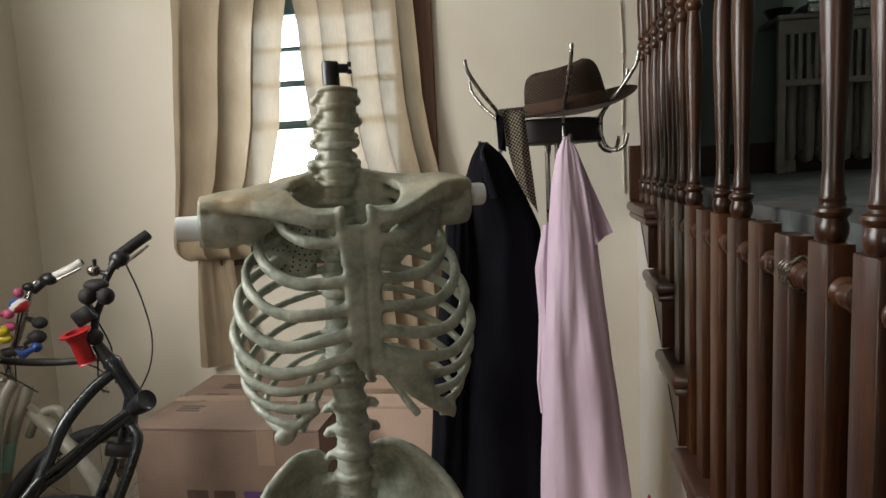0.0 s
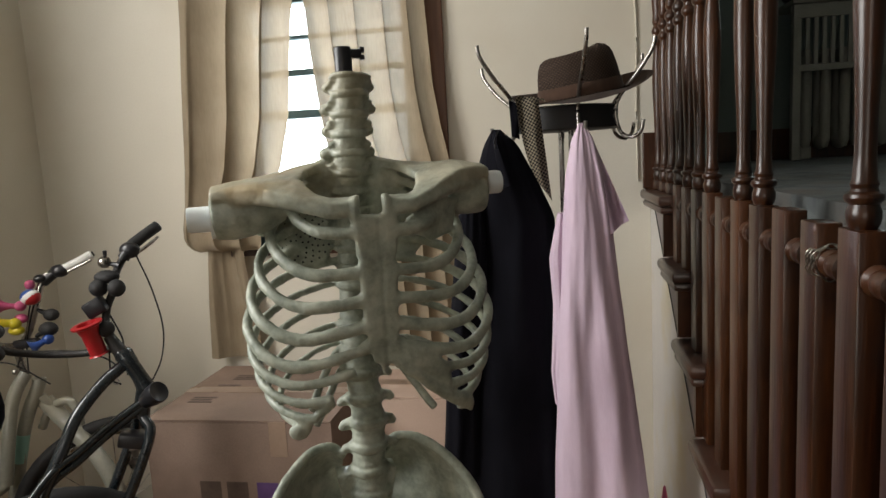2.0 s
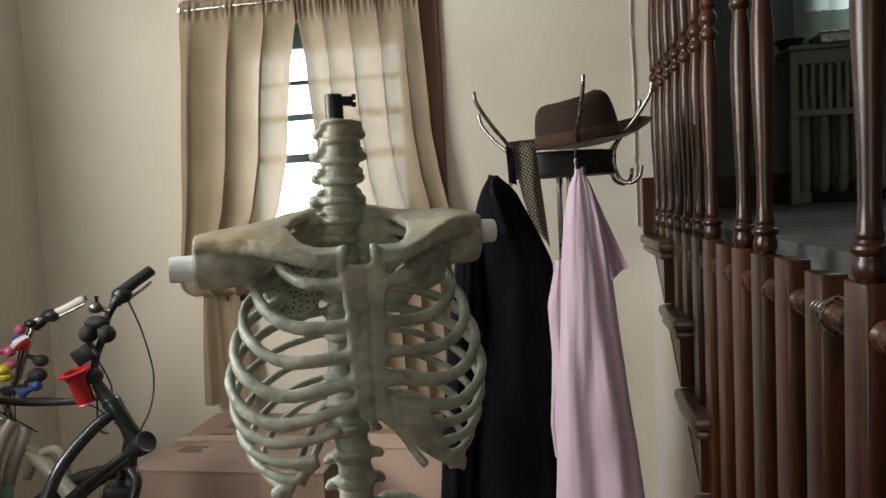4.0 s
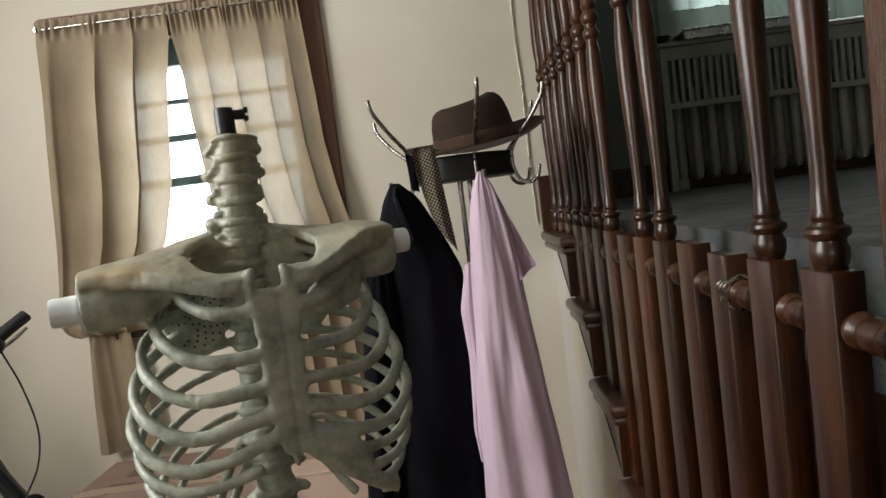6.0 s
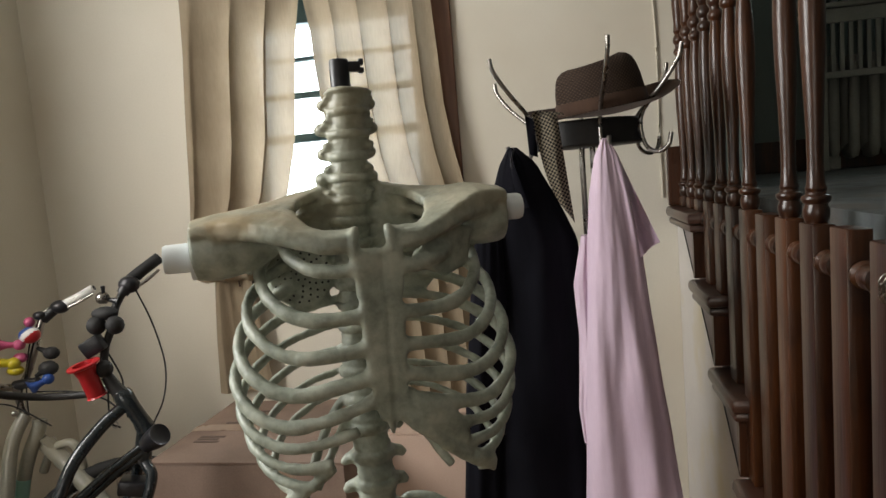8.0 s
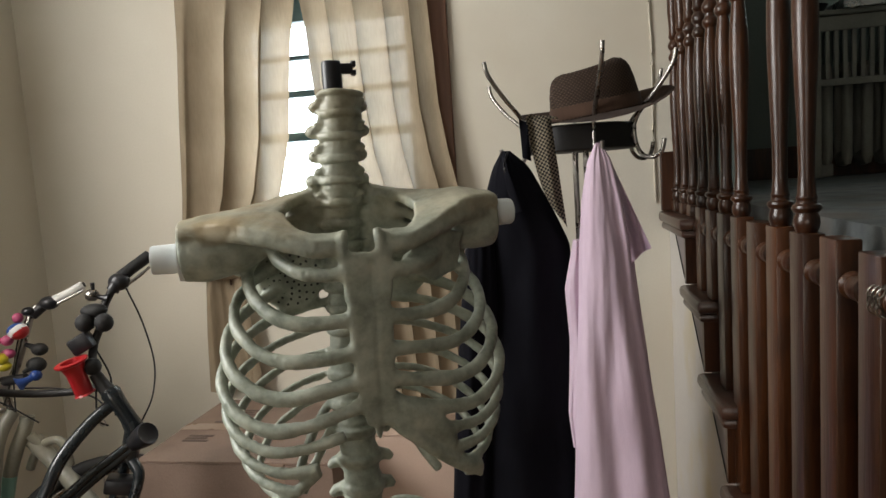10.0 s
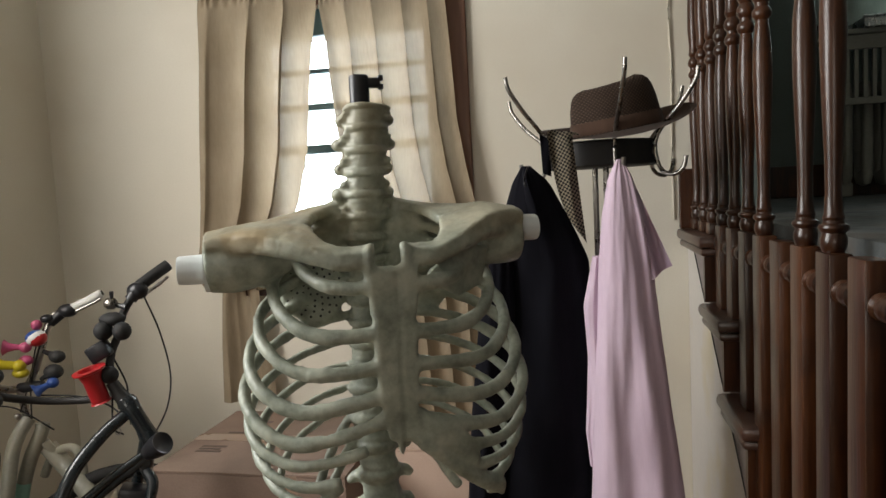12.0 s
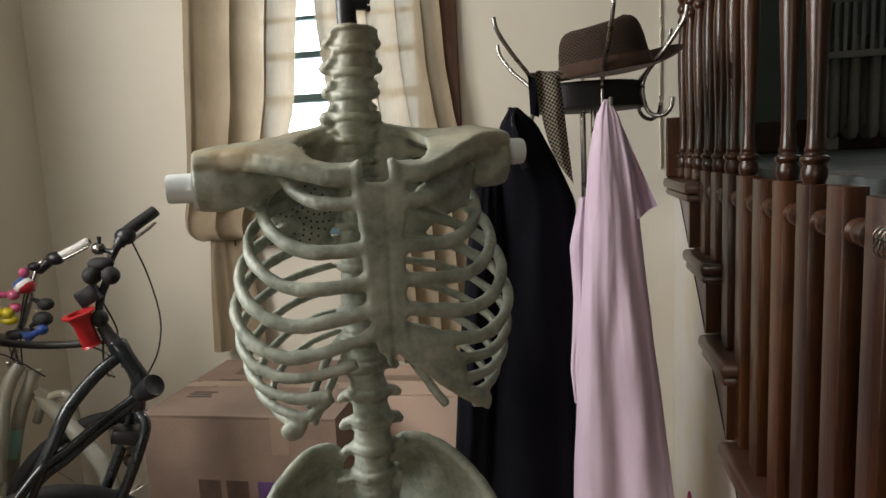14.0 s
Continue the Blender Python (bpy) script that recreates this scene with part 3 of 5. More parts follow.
thing("tray", bm, surface("crumpled_foil", (0.62, 0.63, 0.63), (0.75, 0.76, 0.76), 24, 0.28, 1.0, bump=0.8, fine=60, depth=0.01), "long shallow foil tray on the radiator cover", "tray", smooth=40)
thing("bowl", lathe(B(), [(0.03, 0), (0.045, 0.006), (0.07, 0.045), (0.074, 0.05), (0.066, 0.046), (0.04, 0.012)], 24, pose(1.99, 4.60, FLOORUP + 0.801)), BLACKP, "small dark bowl on the radiator cover", "bowl", smooth=50)
for x0, x1, ph in ((2.06, 2.885, 1.1), (2.925, 3.72, 3.0)):
    sheer = curtain([(3.42, x0, x1, 0), (2.8, x0, x1, 0), (2.225, x0, x1, 0)], 5, "grey-green translucent curtain hanging over the radiator", ph, 4.755, SHEER, 0.010, 0.03, "curtains in the upper room")
    part("hem", pleated([(2.39, x0, x1, 0), (2.228, x0, x1, 0)], 5, ph, 4.749, 0.003, 0.0), SHEER, sheer, "doubled hem", smooth=80)

# ---- cardboard boxes ----
def carton(name, x0, y0, x1, y1, h, material, label, m=None):
    ob = empty(name, label, "box", group="moving boxes", m=m)
    part("body", block(B(), x0, y0, 0.0, x1, y1, h - 0.008, 0.004), material, ob, smooth=40)
    ym = (y0 + y1) / 2
    part("flap", block(B(), x0 + 0.001, y0 + 0.001, h - 0.0075, x1 - 0.001, ym - 0.0015, h, 0.0015), material, ob)
    part("flap", block(B(), x0 + 0.001, ym + 0.0015, h - 0.0075, x1 - 0.001, y1 - 0.001, h, 0.0015), material, ob)
    return ob


big = carton("cardboard_box", -0.565, 2.615, 0.05, 3.15, 0.715, CARD, "large brown cardboard box with printed marks on top")
part("tape", block(B(), -0.566, 2.855, 0.716, 0.05, 2.91, 0.7165), TAPE, big, "strip of packing tape")
part("tape", block(B(), -0.15, 2.6138, 0.60, -0.095, 2.6148, 0.712), TAPE, big, "strip of packing tape")
for x, y in ((-0.50, 2.76), (-0.475, 2.88), (-0.45, 2.985)):
    for r in range(3):
        part("printed_mark", block(B(), x, y + r * 0.02, 0.7155, x + 0.085 - 0.012 * (r == 1), y + r * 0.02 + 0.013, 0.716), INK, big, "faint dark print")
for x0, x1, ink in ((-0.395, -0.325, INK), (-0.305, -0.235, INK), (-0.205, -0.135, PURPLE), (-0.115, -0.045, PURPLE)):
    part("printed_shape", block(B(), x0, 2.6135, 0.44, x1, 2.6146, 0.515), ink, big, "plain printed block")
pale = carton("cardboard_box", 0.07, 2.86, 0.46, 3.15, 0.70, CARDL, "pale pinkish cardboard box beside the larger box")
part("tape", block(B(), 0.07, 2.98, 0.701, 0.46, 3.03, 0.7015), TAPE, pale, "strip of packing tape")

# ---- skeleton model ----
def bones():
    """One moulded plastic torso: spine, ribs, breastbone, shoulder yoke, hips and legs, fused into one skin."""
    bm = B()
    C = 0.012  # middle line

    def P(u, n, z):
        return (u, -n, z)

    # spine
    def spine_n(z):
        return float(np.interp(z, [0.95, 1.1, 1.25, 1.38, 1.48, 1.62], [-0.03, -0.035, -0.06, -0.066, -0.055, -0.05]))

    def spine_u(z):
        return float(np.interp(z, [0.95, 1.1, 1.25, 1.4, 1.5, 1.6], [-0.004, 0.002, -0.004, 0.003, 0.006, 0.014]))

    zs = np.arange(0.90, 1.607, 0.006)
    rad = []
    for z in zs:
        r = float(np.interp(z, [0.93, 1.05, 1.2, 1.3, 1.45, 1.6], [0.029, 0.0265, 0.0265, 0.0225, 0.0245, 0.0255]))
        step = 0.036 if z < 1.25 else 0.0275
        rad.append(r * (1 + 0.13 * math.cos(2 * math.pi * (z - 1.6) / step)))
    tube(bm, [P(spine_u(z), spine_n(z), z) for z in zs], rad, 18)
    for i in range(5):  # neck side knobs
        z = 1.587 - 0.0305 * i
        for sgn in (-1, 1):
            ball(bm, P(spine_u(z) + sgn * ((0.029 if sgn < 0 else 0.025) + 0.003 * (i % 2)), spine_n(z) - 0.010, z - 0.004), 0.0115, (1.0, 1.3, 0.75))
            ball(bm, P(spine_u(z) + sgn * 0.025, spine_n(z) + 0.004, z + 0.006), 0.008, (1, 1, 0.8))
    tube(bm, [P(C, spine_n(1.6) - 0.012, 1.607), P(C, -0.068, 1.45)], 0.017, 10)
    for i in range(4):  # loin side spurs
        z = 1.165 - 0.036 * i
        for sgn in (-1, 1):
            tube(bm, [P(0.002 + sgn * 0.018, spine_n(z) - 0.006, z), P(0.002 + sgn * 0.036, spine_n(z) - 0.010, z - 0.004), P(0.002 + sgn * 0.042, spine_n(z) - 0.010, z - 0.010)], [0.011, 0.008, 0.005], 8)

    # ribs: half-width, heights at spine, side, front dip and breastbone, and how far round they go
    RIBS = [(0.100, 1.455, 1.424, 1.390, 1.390, 1.0, 0.0078), (0.128, 1.435, 1.385, 1.338, 1.341, 1.0, 0.0085), (0.147, 1.402, 1.345, 1.297, 1.305, 1.0, 0.0080), (0.160, 1.368, 1.306, 1.256, 1.273, 1.0, 0.0085), (0.168, 1.335, 1.270, 1.220, 1.246, 1.0, 0.0082), (0.166, 1.302, 1.236, 1.197, 1.222, 0.96, 0.0068), (0.159, 1.27, 1.205, 1.174, 1.196, 0.90, 0.0066), (0.149, 1.24, 1.178, 1.154, 1.168, 0.84, 0.0062), (0.135, 1.212, 1.156, 1.139, 1.140, 0.78, 0.0058)]
    for a, zb, zside, zf, zst, end, r in RIBS:
        for sgn in (-1, 1):
            pts = []
            for k in range(27):
                q = math.pi * end * k / 26
                f = q / math.pi
                z = float(np.interp(f, [0, 0.12, 0.3, 0.5, 0.66, 0.8, 0.9, 1.0], [zb, zb - 0.006, (zb * 0.5 + zside * 0.5), zside, (zside * 0.45 + zf * 0.55), zf + 0.001, zf + (zst - zf) * 0.3, zst]))
                s = math.sin(q)
                u = a * (abs(s) ** 0.72) * (1.005 if sgn > 0 else 1.0)
                pts.append(P(C + sgn * max(u, 0.012), 0.012 - 0.088 * math.cos(q) * (1.0 if f < 0.5 else 0.97), z))
            sm = [Vector(p) for p in pts]
            for _ in range(3):
                sm = [sm[0]] + [(sm[i - 1] + 2 * sm[i] + sm[i + 1]) / 4 for i in range(1, len(sm) - 1)] + [sm[-1]]
            tube(bm, sm, [r * (0.82 + 0.25 * min(1, k / 13)) for k in range(27)], 10, 0.8)
    # costal margins
    for sgn in (-1, 1):
        if sgn > 0:
            tube(bm, curve([P(C, 0.096, 1.236), P(C + 0.03, 0.10, 1.212), P(C + 0.062, 0.096, 1.182), P(C + 0.098, 0.084, 1.152), P(C + 0.120, 0.062, 1.136)]), 0.0085, 10, 0.8)
        else:
            tube(bm, curve([P(C - 0.068, 0.093, 1.178), P(C - 0.095, 0.083, 1.155), P(C - 0.118, 0.064, 1.137)]), 0.0065, 10, 0.8)
        if sgn < 0:
            ball(bm, P(C + sgn * 0.113, 0.070, 1.137), 0.013, (1.1, 0.7, 0.9))
        if sgn > 0:
            for dz in (0.014, 0.028):
                tube(bm, curve([P(C + 0.015, 0.098, 1.232 + dz * 0.4), P(C + 0.05, 0.10, 1.205 + dz * 0.8), P(C + 0.085, 0.092, 1.172 + dz * 0.9)]), 0.0085, 8, 0.7)
            tube(bm, curve([P(C + 0.09, 0.088, 1.16), P(C + 0.115, 0.075, 1.147), P(C + 0.122, 0.066, 1.128)]), [0.009] * 6 + [0.008, 0.007, 0.006, 0.005, 0.004, 0.003, 0.003], 8)
        # floating ribs
        for p in ([P(C + sgn * 0.02, -0.055, 1.20), P(C + sgn * 0.045, -0.045, 1.172), P(C + sgn * 0.088, -0.012, 1.108)], [P(C + sgn * 0.02, -0.058, 1.225), P(C + sgn * 0.06, -0.045, 1.185), P(C + sgn * 0.093, -0.008, 1.132)]):
            tube(bm, curve(p), 0.0066, 8)
    # breastbone
    hull(bm, [P(C + sx * w, n, z) for sx in (-1, 1) for z, w in ((1.412, 0.0265), (1.36, 0.0255)) for n in (0.088, 0.102)])
    hull(bm, [P(C + sx * w, n, z) for sx in (-1, 1) for z, w in ((1.37, 0.0235), (1.30, 0.0225), (1.25, 0.0185), (1.222, 0.0130)) for n in (0.088, 0.104)])
    tube(bm, [P(C, 0.097, 1.225), P(C, 0.097, 1.212), P(C + 0.001, 0.094, 1.205)], [0.011, 0.009, 0.004], 8, 0.6)
    for z in (1.396, 1.341, 1.305, 1.273, 1.246):
        for sgn in (-1, 1):
            ball(bm, P(C + sgn * 0.0215, 0.096, z), 0.0095, (1.0, 0.7, 0.9))
    # shoulder yoke
    for sgn in (-1, 1):
        g = 1.0 if sgn < 0 else 0.888
        rise = 0.0 if sgn < 0 else 0.010

        def Q(u, n, z):
            return P(C + sgn * u * g, n, z)

        # collar bone band, shoulder slab and back ridge round the neck hole
        def lay(u, keys, vals):
            return float(np.interp(u, keys, vals))

        def slab(quads):
            vs = []
            for dz in (0.0, -0.013):
                vs.append([bm.verts.new(Q(u, n, z + dz)) for u, n, z in quads])
            bm.faces.new(vs[0])
            bm.faces.new(vs[1][::-1])
            for i in range(4):
                bm.faces.new((vs[0][i], vs[0][(i + 1) % 4], vs[1][(i + 1) % 4], vs[1][i]))

        US = [0.02, 0.03, 0.055, 0.075, 0.095, 0.135, 0.17, 0.197]
        def edge(u):
            nf = lay(u, US, [0.096, 0.100, 0.100, 0.093, 0.083, 0.058, 0.040, 0.030])
            nb = lay(u, US, [-0.078, -0.076, -0.070, -0.063, -0.056, -0.042, -0.033, -0.026])
            zf = lay(u, US, [1.432, 1.428, 1.428, 1.434, 1.441, 1.450, 1.452, 1.449])
            zb = lay(u, US, [1.489, 1.487, 1.482, 1.478, 1.473, 1.464, 1.457, 1.450])
            zf, zb = (z + rise * min(1, max(0, (u - 0.09) / 0.06)) for z in (zf, zb))
            hf = lay(u, [0.02, 0.05, 0.066, 0.075, 0.081], [0.080, 0.078, 0.066, 0.045, 0.012])
            hb = lay(u, [0.02, 0.05, 0.066, 0.075, 0.081], [-0.063, -0.055, -0.040, -0.024, 0.010])
            return nf, nb, zf, zb, hf, hb

        def top(u, n):
            nf, nb, zf, zb, _, _ = edge(u)
            t = (n - nb) / (nf - nb)
            return zb + (zf - zb) * t + 0.006 * math.sin(math.pi * t) * min(1, max(0, (u - 0.06) / 0.05))

        cols = [0.02 + 0.0043 * k for k in range(42)]
        for u0, u1 in zip(cols, cols[1:]):
            for band in range(2):
                for k in range(6):
                    q = []
                    for u, kk in ((u0, k), (u1, k), (u1, k + 1), (u0, k + 1)):
                        nf, nb, _, _, hf, hb = edge(u)
                        lo, hi = (nb, hb) if band else (hf, nf)
                        n = lo + (hi - lo) * kk / 6
                        q.append((u, n, top(u, n)))
                    slab(q)
        tube(bm, curve([Q(0.0225, 0.088, 1.430), Q(0.028, 0.092, 1.420), Q(0.055, 0.090, 1.419), Q(0.095, 0.073, 1.430), Q(0.135, 0.048, 1.439), Q(0.17, 0.028, 1.440), Q(0.185, 0.016, 1.438)]), [0.0062] * 5 + [0.0085] * 4 + [0.0095] * 28, 12)
        tube(bm, [Q(0.105, 0.012, 1.425), Q(0.135, 0.01, 1.421 + rise * 0.6), Q(0.165, 0.004, 1.418 + rise), Q(0.190, 0.0, 1.420 + rise), Q(0.198, 0.0, 1.420 + rise)], [0.018, 0.029, 0.034, 0.034, 0.031], 20, 0.9)
        # flared inner end of the collar bone
        inner = 0.0 if sgn < 0 else 0.006
        tube(bm, curve([Q(0.0205 - inner, 0.092, 1.437), Q(0.0222 - inner, 0.096, 1.430), Q(0.0235 - inner, 0.098, 1.419), Q(0.025 - inner, 0.096, 1.404)]), [0.0036, 0.0045, 0.005, 0.0055, 0.006] + [0.0062] * 14, 10)
        if sgn > 0:
            hull(bm, [P(C + u, n - dn, z) for u, n, z in ((0.085, 0.090, 1.180), (0.121, 0.066, 1.142), (0.122, 0.065, 1.124), (0.09, 0.088, 1.152), (0.062, 0.095, 1.178)) for dn in (0, 0.007)])
            hull(bm, [Q(u, n - dn, z) for u, n, z in ((0.045, 0.09, 1.40), (0.10, 0.066, 1.428), (0.14, 0.04, 1.42), (0.13, 0.04, 1.375), (0.09, 0.066, 1.368), (0.05, 0.086, 1.385)) for dn in (0, 0.012)])
        # plain plate closing the neck hole behind
        low = 1.42 if sgn < 0 else 1.385
        hull(bm, [Q(u, n, z) for u, z in ((-0.005, 1.484), (0.03, 1.482), (0.070, 1.466), (0.084, 1.44), (0.084, low), (-0.005, low)) for n in (-0.074, -0.060)])
        # back plates of the shoulder blades
        hull(bm, [Q(u, n, z) for u, z in ((0.020, 1.484), (0.085, 1.470), (0.135, 1.40), (0.122, 1.355), (0.085, 1.325), (0.045, 1.34), (0.02, 1.40)) for n in (-0.082, -0.072)])
        for u0, u1 in ((0.085, 0.135),):
            hull(bm, [Q(u, n, z) for u, n, z in ((0.085, -0.075, 1.47), (0.135, -0.075, 1.40), (0.15, -0.02, 1.385), (0.12, -0.02, 1.46), (0.125, -0.078, 1.37))])
    # speaker disc in one shoulder blade
    lathe(bm, [(0.043, -0.003), (0.043, 0.002), (0.040, 0.006), (0.0, 0.006)][:3], 24, Matrix.Translation(P(-0.066, -0.068, 1.372)) @ pose(0, 0, 0, 90))
    # hips
    for sgn in (-1, 1):
        rim = [(0.030, -0.055, 1.060), (0.050, -0.056, 1.078), (0.080, -0.046, 1.077), (0.112, -0.02, 1.060), (0.140, 0.012, 1.030), (0.158, 0.040, 0.985), (0.160, 0.055, 0.94), (0.145, 0.062, 0.90), (0.118, 0.062, 0.872)]
        rim = [Vector(P(-0.006 + sgn * u, n, z - 0.024)) for u, n, z in rim]
        rim = curve(rim, 4)
        hub = Vector(P(-0.006 + sgn * 0.033, -0.055, 0.905))
        front, back = [], []
        for p in rim:
            fr, bk = [], []
            for k in range(9):
                t = k / 8
                q = p.lerp(hub, t) + Vector((0, 0.045 * math.sin(math.pi * min(1, t * 0.9)), 0))
                fr.append(bm.verts.new(q + Vector((0, -0.004, 0))))
                bk.append(bm.verts.new(q + Vector((sgn * 0.004, 0.008, 0.0))))
            front.append(fr)
            back.append(bk)
        for i in range(len(rim) - 1):
            for k in range(8):
                bm.faces.new((front[i][k], front[i + 1][k], front[i + 1][k + 1], front[i][k + 1]))
                bm.faces.new((back[i][k], back[i][k + 1], back[i + 1][k + 1], back[i + 1][k]))
            bm.faces.new((front[i][0], back[i][0], back[i + 1][0], front[i + 1][0]))
            bm.faces.new((front[i][8], front[i + 1][8], back[i + 1][8], back[i][8]))
        for row in (0, len(rim) - 1):
            for k in range(8):
                bm.faces.new((front[row][k], front[row][k + 1], back[row][k + 1], back[row][k]))
        tube(bm, rim, 0.0078, 10)
        tube(bm, curve([P(-0.006 + sgn * 0.118, 0.062, 0.872), P(-0.006 + sgn * 0.07, 0.07, 0.85), P(-0.006, 0.072, 0.845)]), 0.012, 10)
        ball(bm, P(-0.006 + sgn * 0.125, 0.02, 0.87), 0.032)
        tube(bm, [P(-0.006 + sgn * 0.125, 0.02, 0.87), P(-0.006 + sgn * 0.15, 0.01, 0.83), P(-0.006 + sgn * 0.13, 0.01, 0.50), P(-0.006 + sgn * 0.12, 0.01, 0.45), P(-0.006 + sgn * 0.12, 0.0, 0.1), P(-0.006 + sgn * 0.12, 0.0, 0.03)], [0.022, 0.024, 0.016, 0.028, 0.015, 0.022], 12)
        tube(bm, [P(-0.006 + sgn * 0.12, -0.03, 0.018), P(-0.006 + sgn * 0.13, 0.12, 0.018)], [0.018, 0.017], 10)
    hull(bm, [P(-0.006 + sx * w, n, z) for sx in (-1, 1) for z, w, n0 in ((1.02, 0.045, -0.06), (0.95, 0.035, -0.085), (0.88, 0.015, -0.07)) for n in (n0, n0 + 0.035)])

    raw = bpy.data.meshes.new("raw")
    bmesh.ops.recalc_face_normals(bm, faces=bm.faces)
    bm.to_mesh(raw)
    bm.free()
    tmp = new("raw", raw)
    re = tmp.modifiers.new("fuse", "REMESH")
    re.mode, re.voxel_size = "VOXEL", 0.0027
    so = tmp.modifiers.new("soften", "SMOOTH")
    so.factor, so.iterations = 0.5, 5
    skin = bpy.data.meshes.new_from_object(tmp.evaluated_get(bpy.context.evaluated_depsgraph_get()))
    bpy.data.objects.remove(tmp)
    bpy.data.meshes.remove(raw)
    bm = B()
    bm.from_mesh(skin)
    bpy.data.meshes.remove(skin)
    for v in bm.verts:  # uneven casting, cast rings round the spine
        off = math.hypot(v.co.x - spine_u(v.co.z), v.co.y + spine_n(v.co.z))
        if off < 0.034 and v.co.z > 0.95:
            step = 0.018 if v.co.z < 1.25 else 0.01375
            wave = math.cos(2 * math.pi * (v.co.z - 1.6 + 0.0015 * noise.noise(v.co * 30)) / step)
            v.co -= v.normal * 0.0026 * max(0.0, -wave) ** 2
        if v.co.y < -0.088 and 1.20 < v.co.z < 1.415:  # breastbone: cast seam and uneven face
            d = (v.co.x - C - 0.004 - 0.002 * noise.noise((0, 0, v.co.z * 25))) / 0.0022
            v.co += v.normal * (0.0022 * noise.noise(v.co * 26) - 0.0013 * math.exp(-d * d))
        v.co += v.normal * (0.0011 * noise.noise(v.co * 38) + 0.0007 * noise.noise(v.co * 75) + 0.0004 * noise.noise(v.co * 160))
    # white arm plugs, black neck clip, speaker holes
    for sgn in (-1, 1):
        lathe(bm, [(0.0265, -0.003), (0.0265, 0.004), (0.017, 0.0045), (0.0165, 0.030), (0.0155, 0.033)], 24, Matrix.Translation(P(C + (-0.195 if sgn < 0 else 0.168), 0.0, 1.414 if sgn < 0 else 1.4375)) @ pose(0, 0, 0, 0, 90 * sgn), 1)
    lathe(bm, [(0.0125, 1.60), (0.0125, 1.634), (0.0115, 1.637)], 18, Matrix.Translation(P(0.006, -0.05, 0)), 2)
    block(bm, 0.008, 0.044, 1.622, 0.032, 0.056, 1.634, 0.0015, index=2)
    block(bm, 0.030, 0.044, 1.620, 0.036, 0.056, 1.626, 0.001, index=2)
    block(bm, 0.030, 0.044, 1.630, 0.036, 0.056, 1.637, 0.001, index=2)
    for ring, count in ((0.007, 5), (0.014, 9), (0.021, 13), (0.028, 16), (0.035, 18)):
        for k in range(count):
            a = 2 * math.pi * k / count + ring * 40
            lathe(bm, [(0.0016, 0), (0.0016, 0.0035)], 8, Matrix.Translation(P(-0.066 + ring * math.cos(a), -0.0645, 1.372 + ring * math.sin(a))) @ pose(0, 0, 0, 90), 2)
    return bm


SKEL = Matrix(((0.911, -0.412, 0, 0.454), (0.412, 0.911, 0, 1.69), (0, 0, 1, 0), (0, 0, 0, 1)))
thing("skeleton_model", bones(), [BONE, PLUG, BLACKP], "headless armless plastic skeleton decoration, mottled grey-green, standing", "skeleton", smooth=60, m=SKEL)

# ---- coat stand ----
CX, CY = 0.765, 2.58
stand = empty("coat_stand", "black and chrome coat stand with six bent hooks", "coat stand")
bm = B()
for k in range(4):
    a = math.pi / 4 + k * math.pi / 2
    tube(bm, [(CX + 0.018 * math.cos(a), CY + 0.018 * math.sin(a), 0.05), (CX + 0.018 * math.cos(a), CY + 0.018 * math.sin(a), 1.54)], 0.0065, 10)
part("pole", bm, CHROME, stand, "bundle of thin steel rods", smooth=60)
part("base", lathe(B(), [(0.20, 0), (0.20, 0.012), (0.17, 0.028), (0.04, 0.06), (0.03, 0.075)], 32, pose(CX, CY, 0)), BLACKM, stand, smooth=40)
part("crown_ring", lathe(B(), [(0.128, 1.528), (0.132, 1.531), (0.132, 1.583), (0.128, 1.587)], 40, pose(CX, CY, 0)), BLACKM, stand, "black wooden hub ring", smooth=40)
for deg, drop in ((281, 0), (331, 0.01), (28, 0.02), (92, 0), (158, 0.03), (208, 0)):
    a = radians(deg)
    d = Vector((math.cos(a), math.sin(a), 0))

    def R(r, z):
        return Vector((CX, CY, z)) + d * r

    bm = B()
    tube(bm, curve([R(0.238, 1.742 - drop), R(0.230, 1.712 - drop), R(0.195, 1.662 - drop * 0.8), R(0.155, 1.615 - drop * 0.4), R(0.138, 1.58), R(0.139, 1.545), R(0.152, 1.513), R(0.178, 1.502), R(0.200, 1.515), R(0.207, 1.542)], 5), 0.0050, 10)
    part("hook", bm, CHROME, stand, "bent steel double hook", smooth=60)
    part("screw", ball(B(), R(0.134, 1.556), 0.006), CHROME, stand)


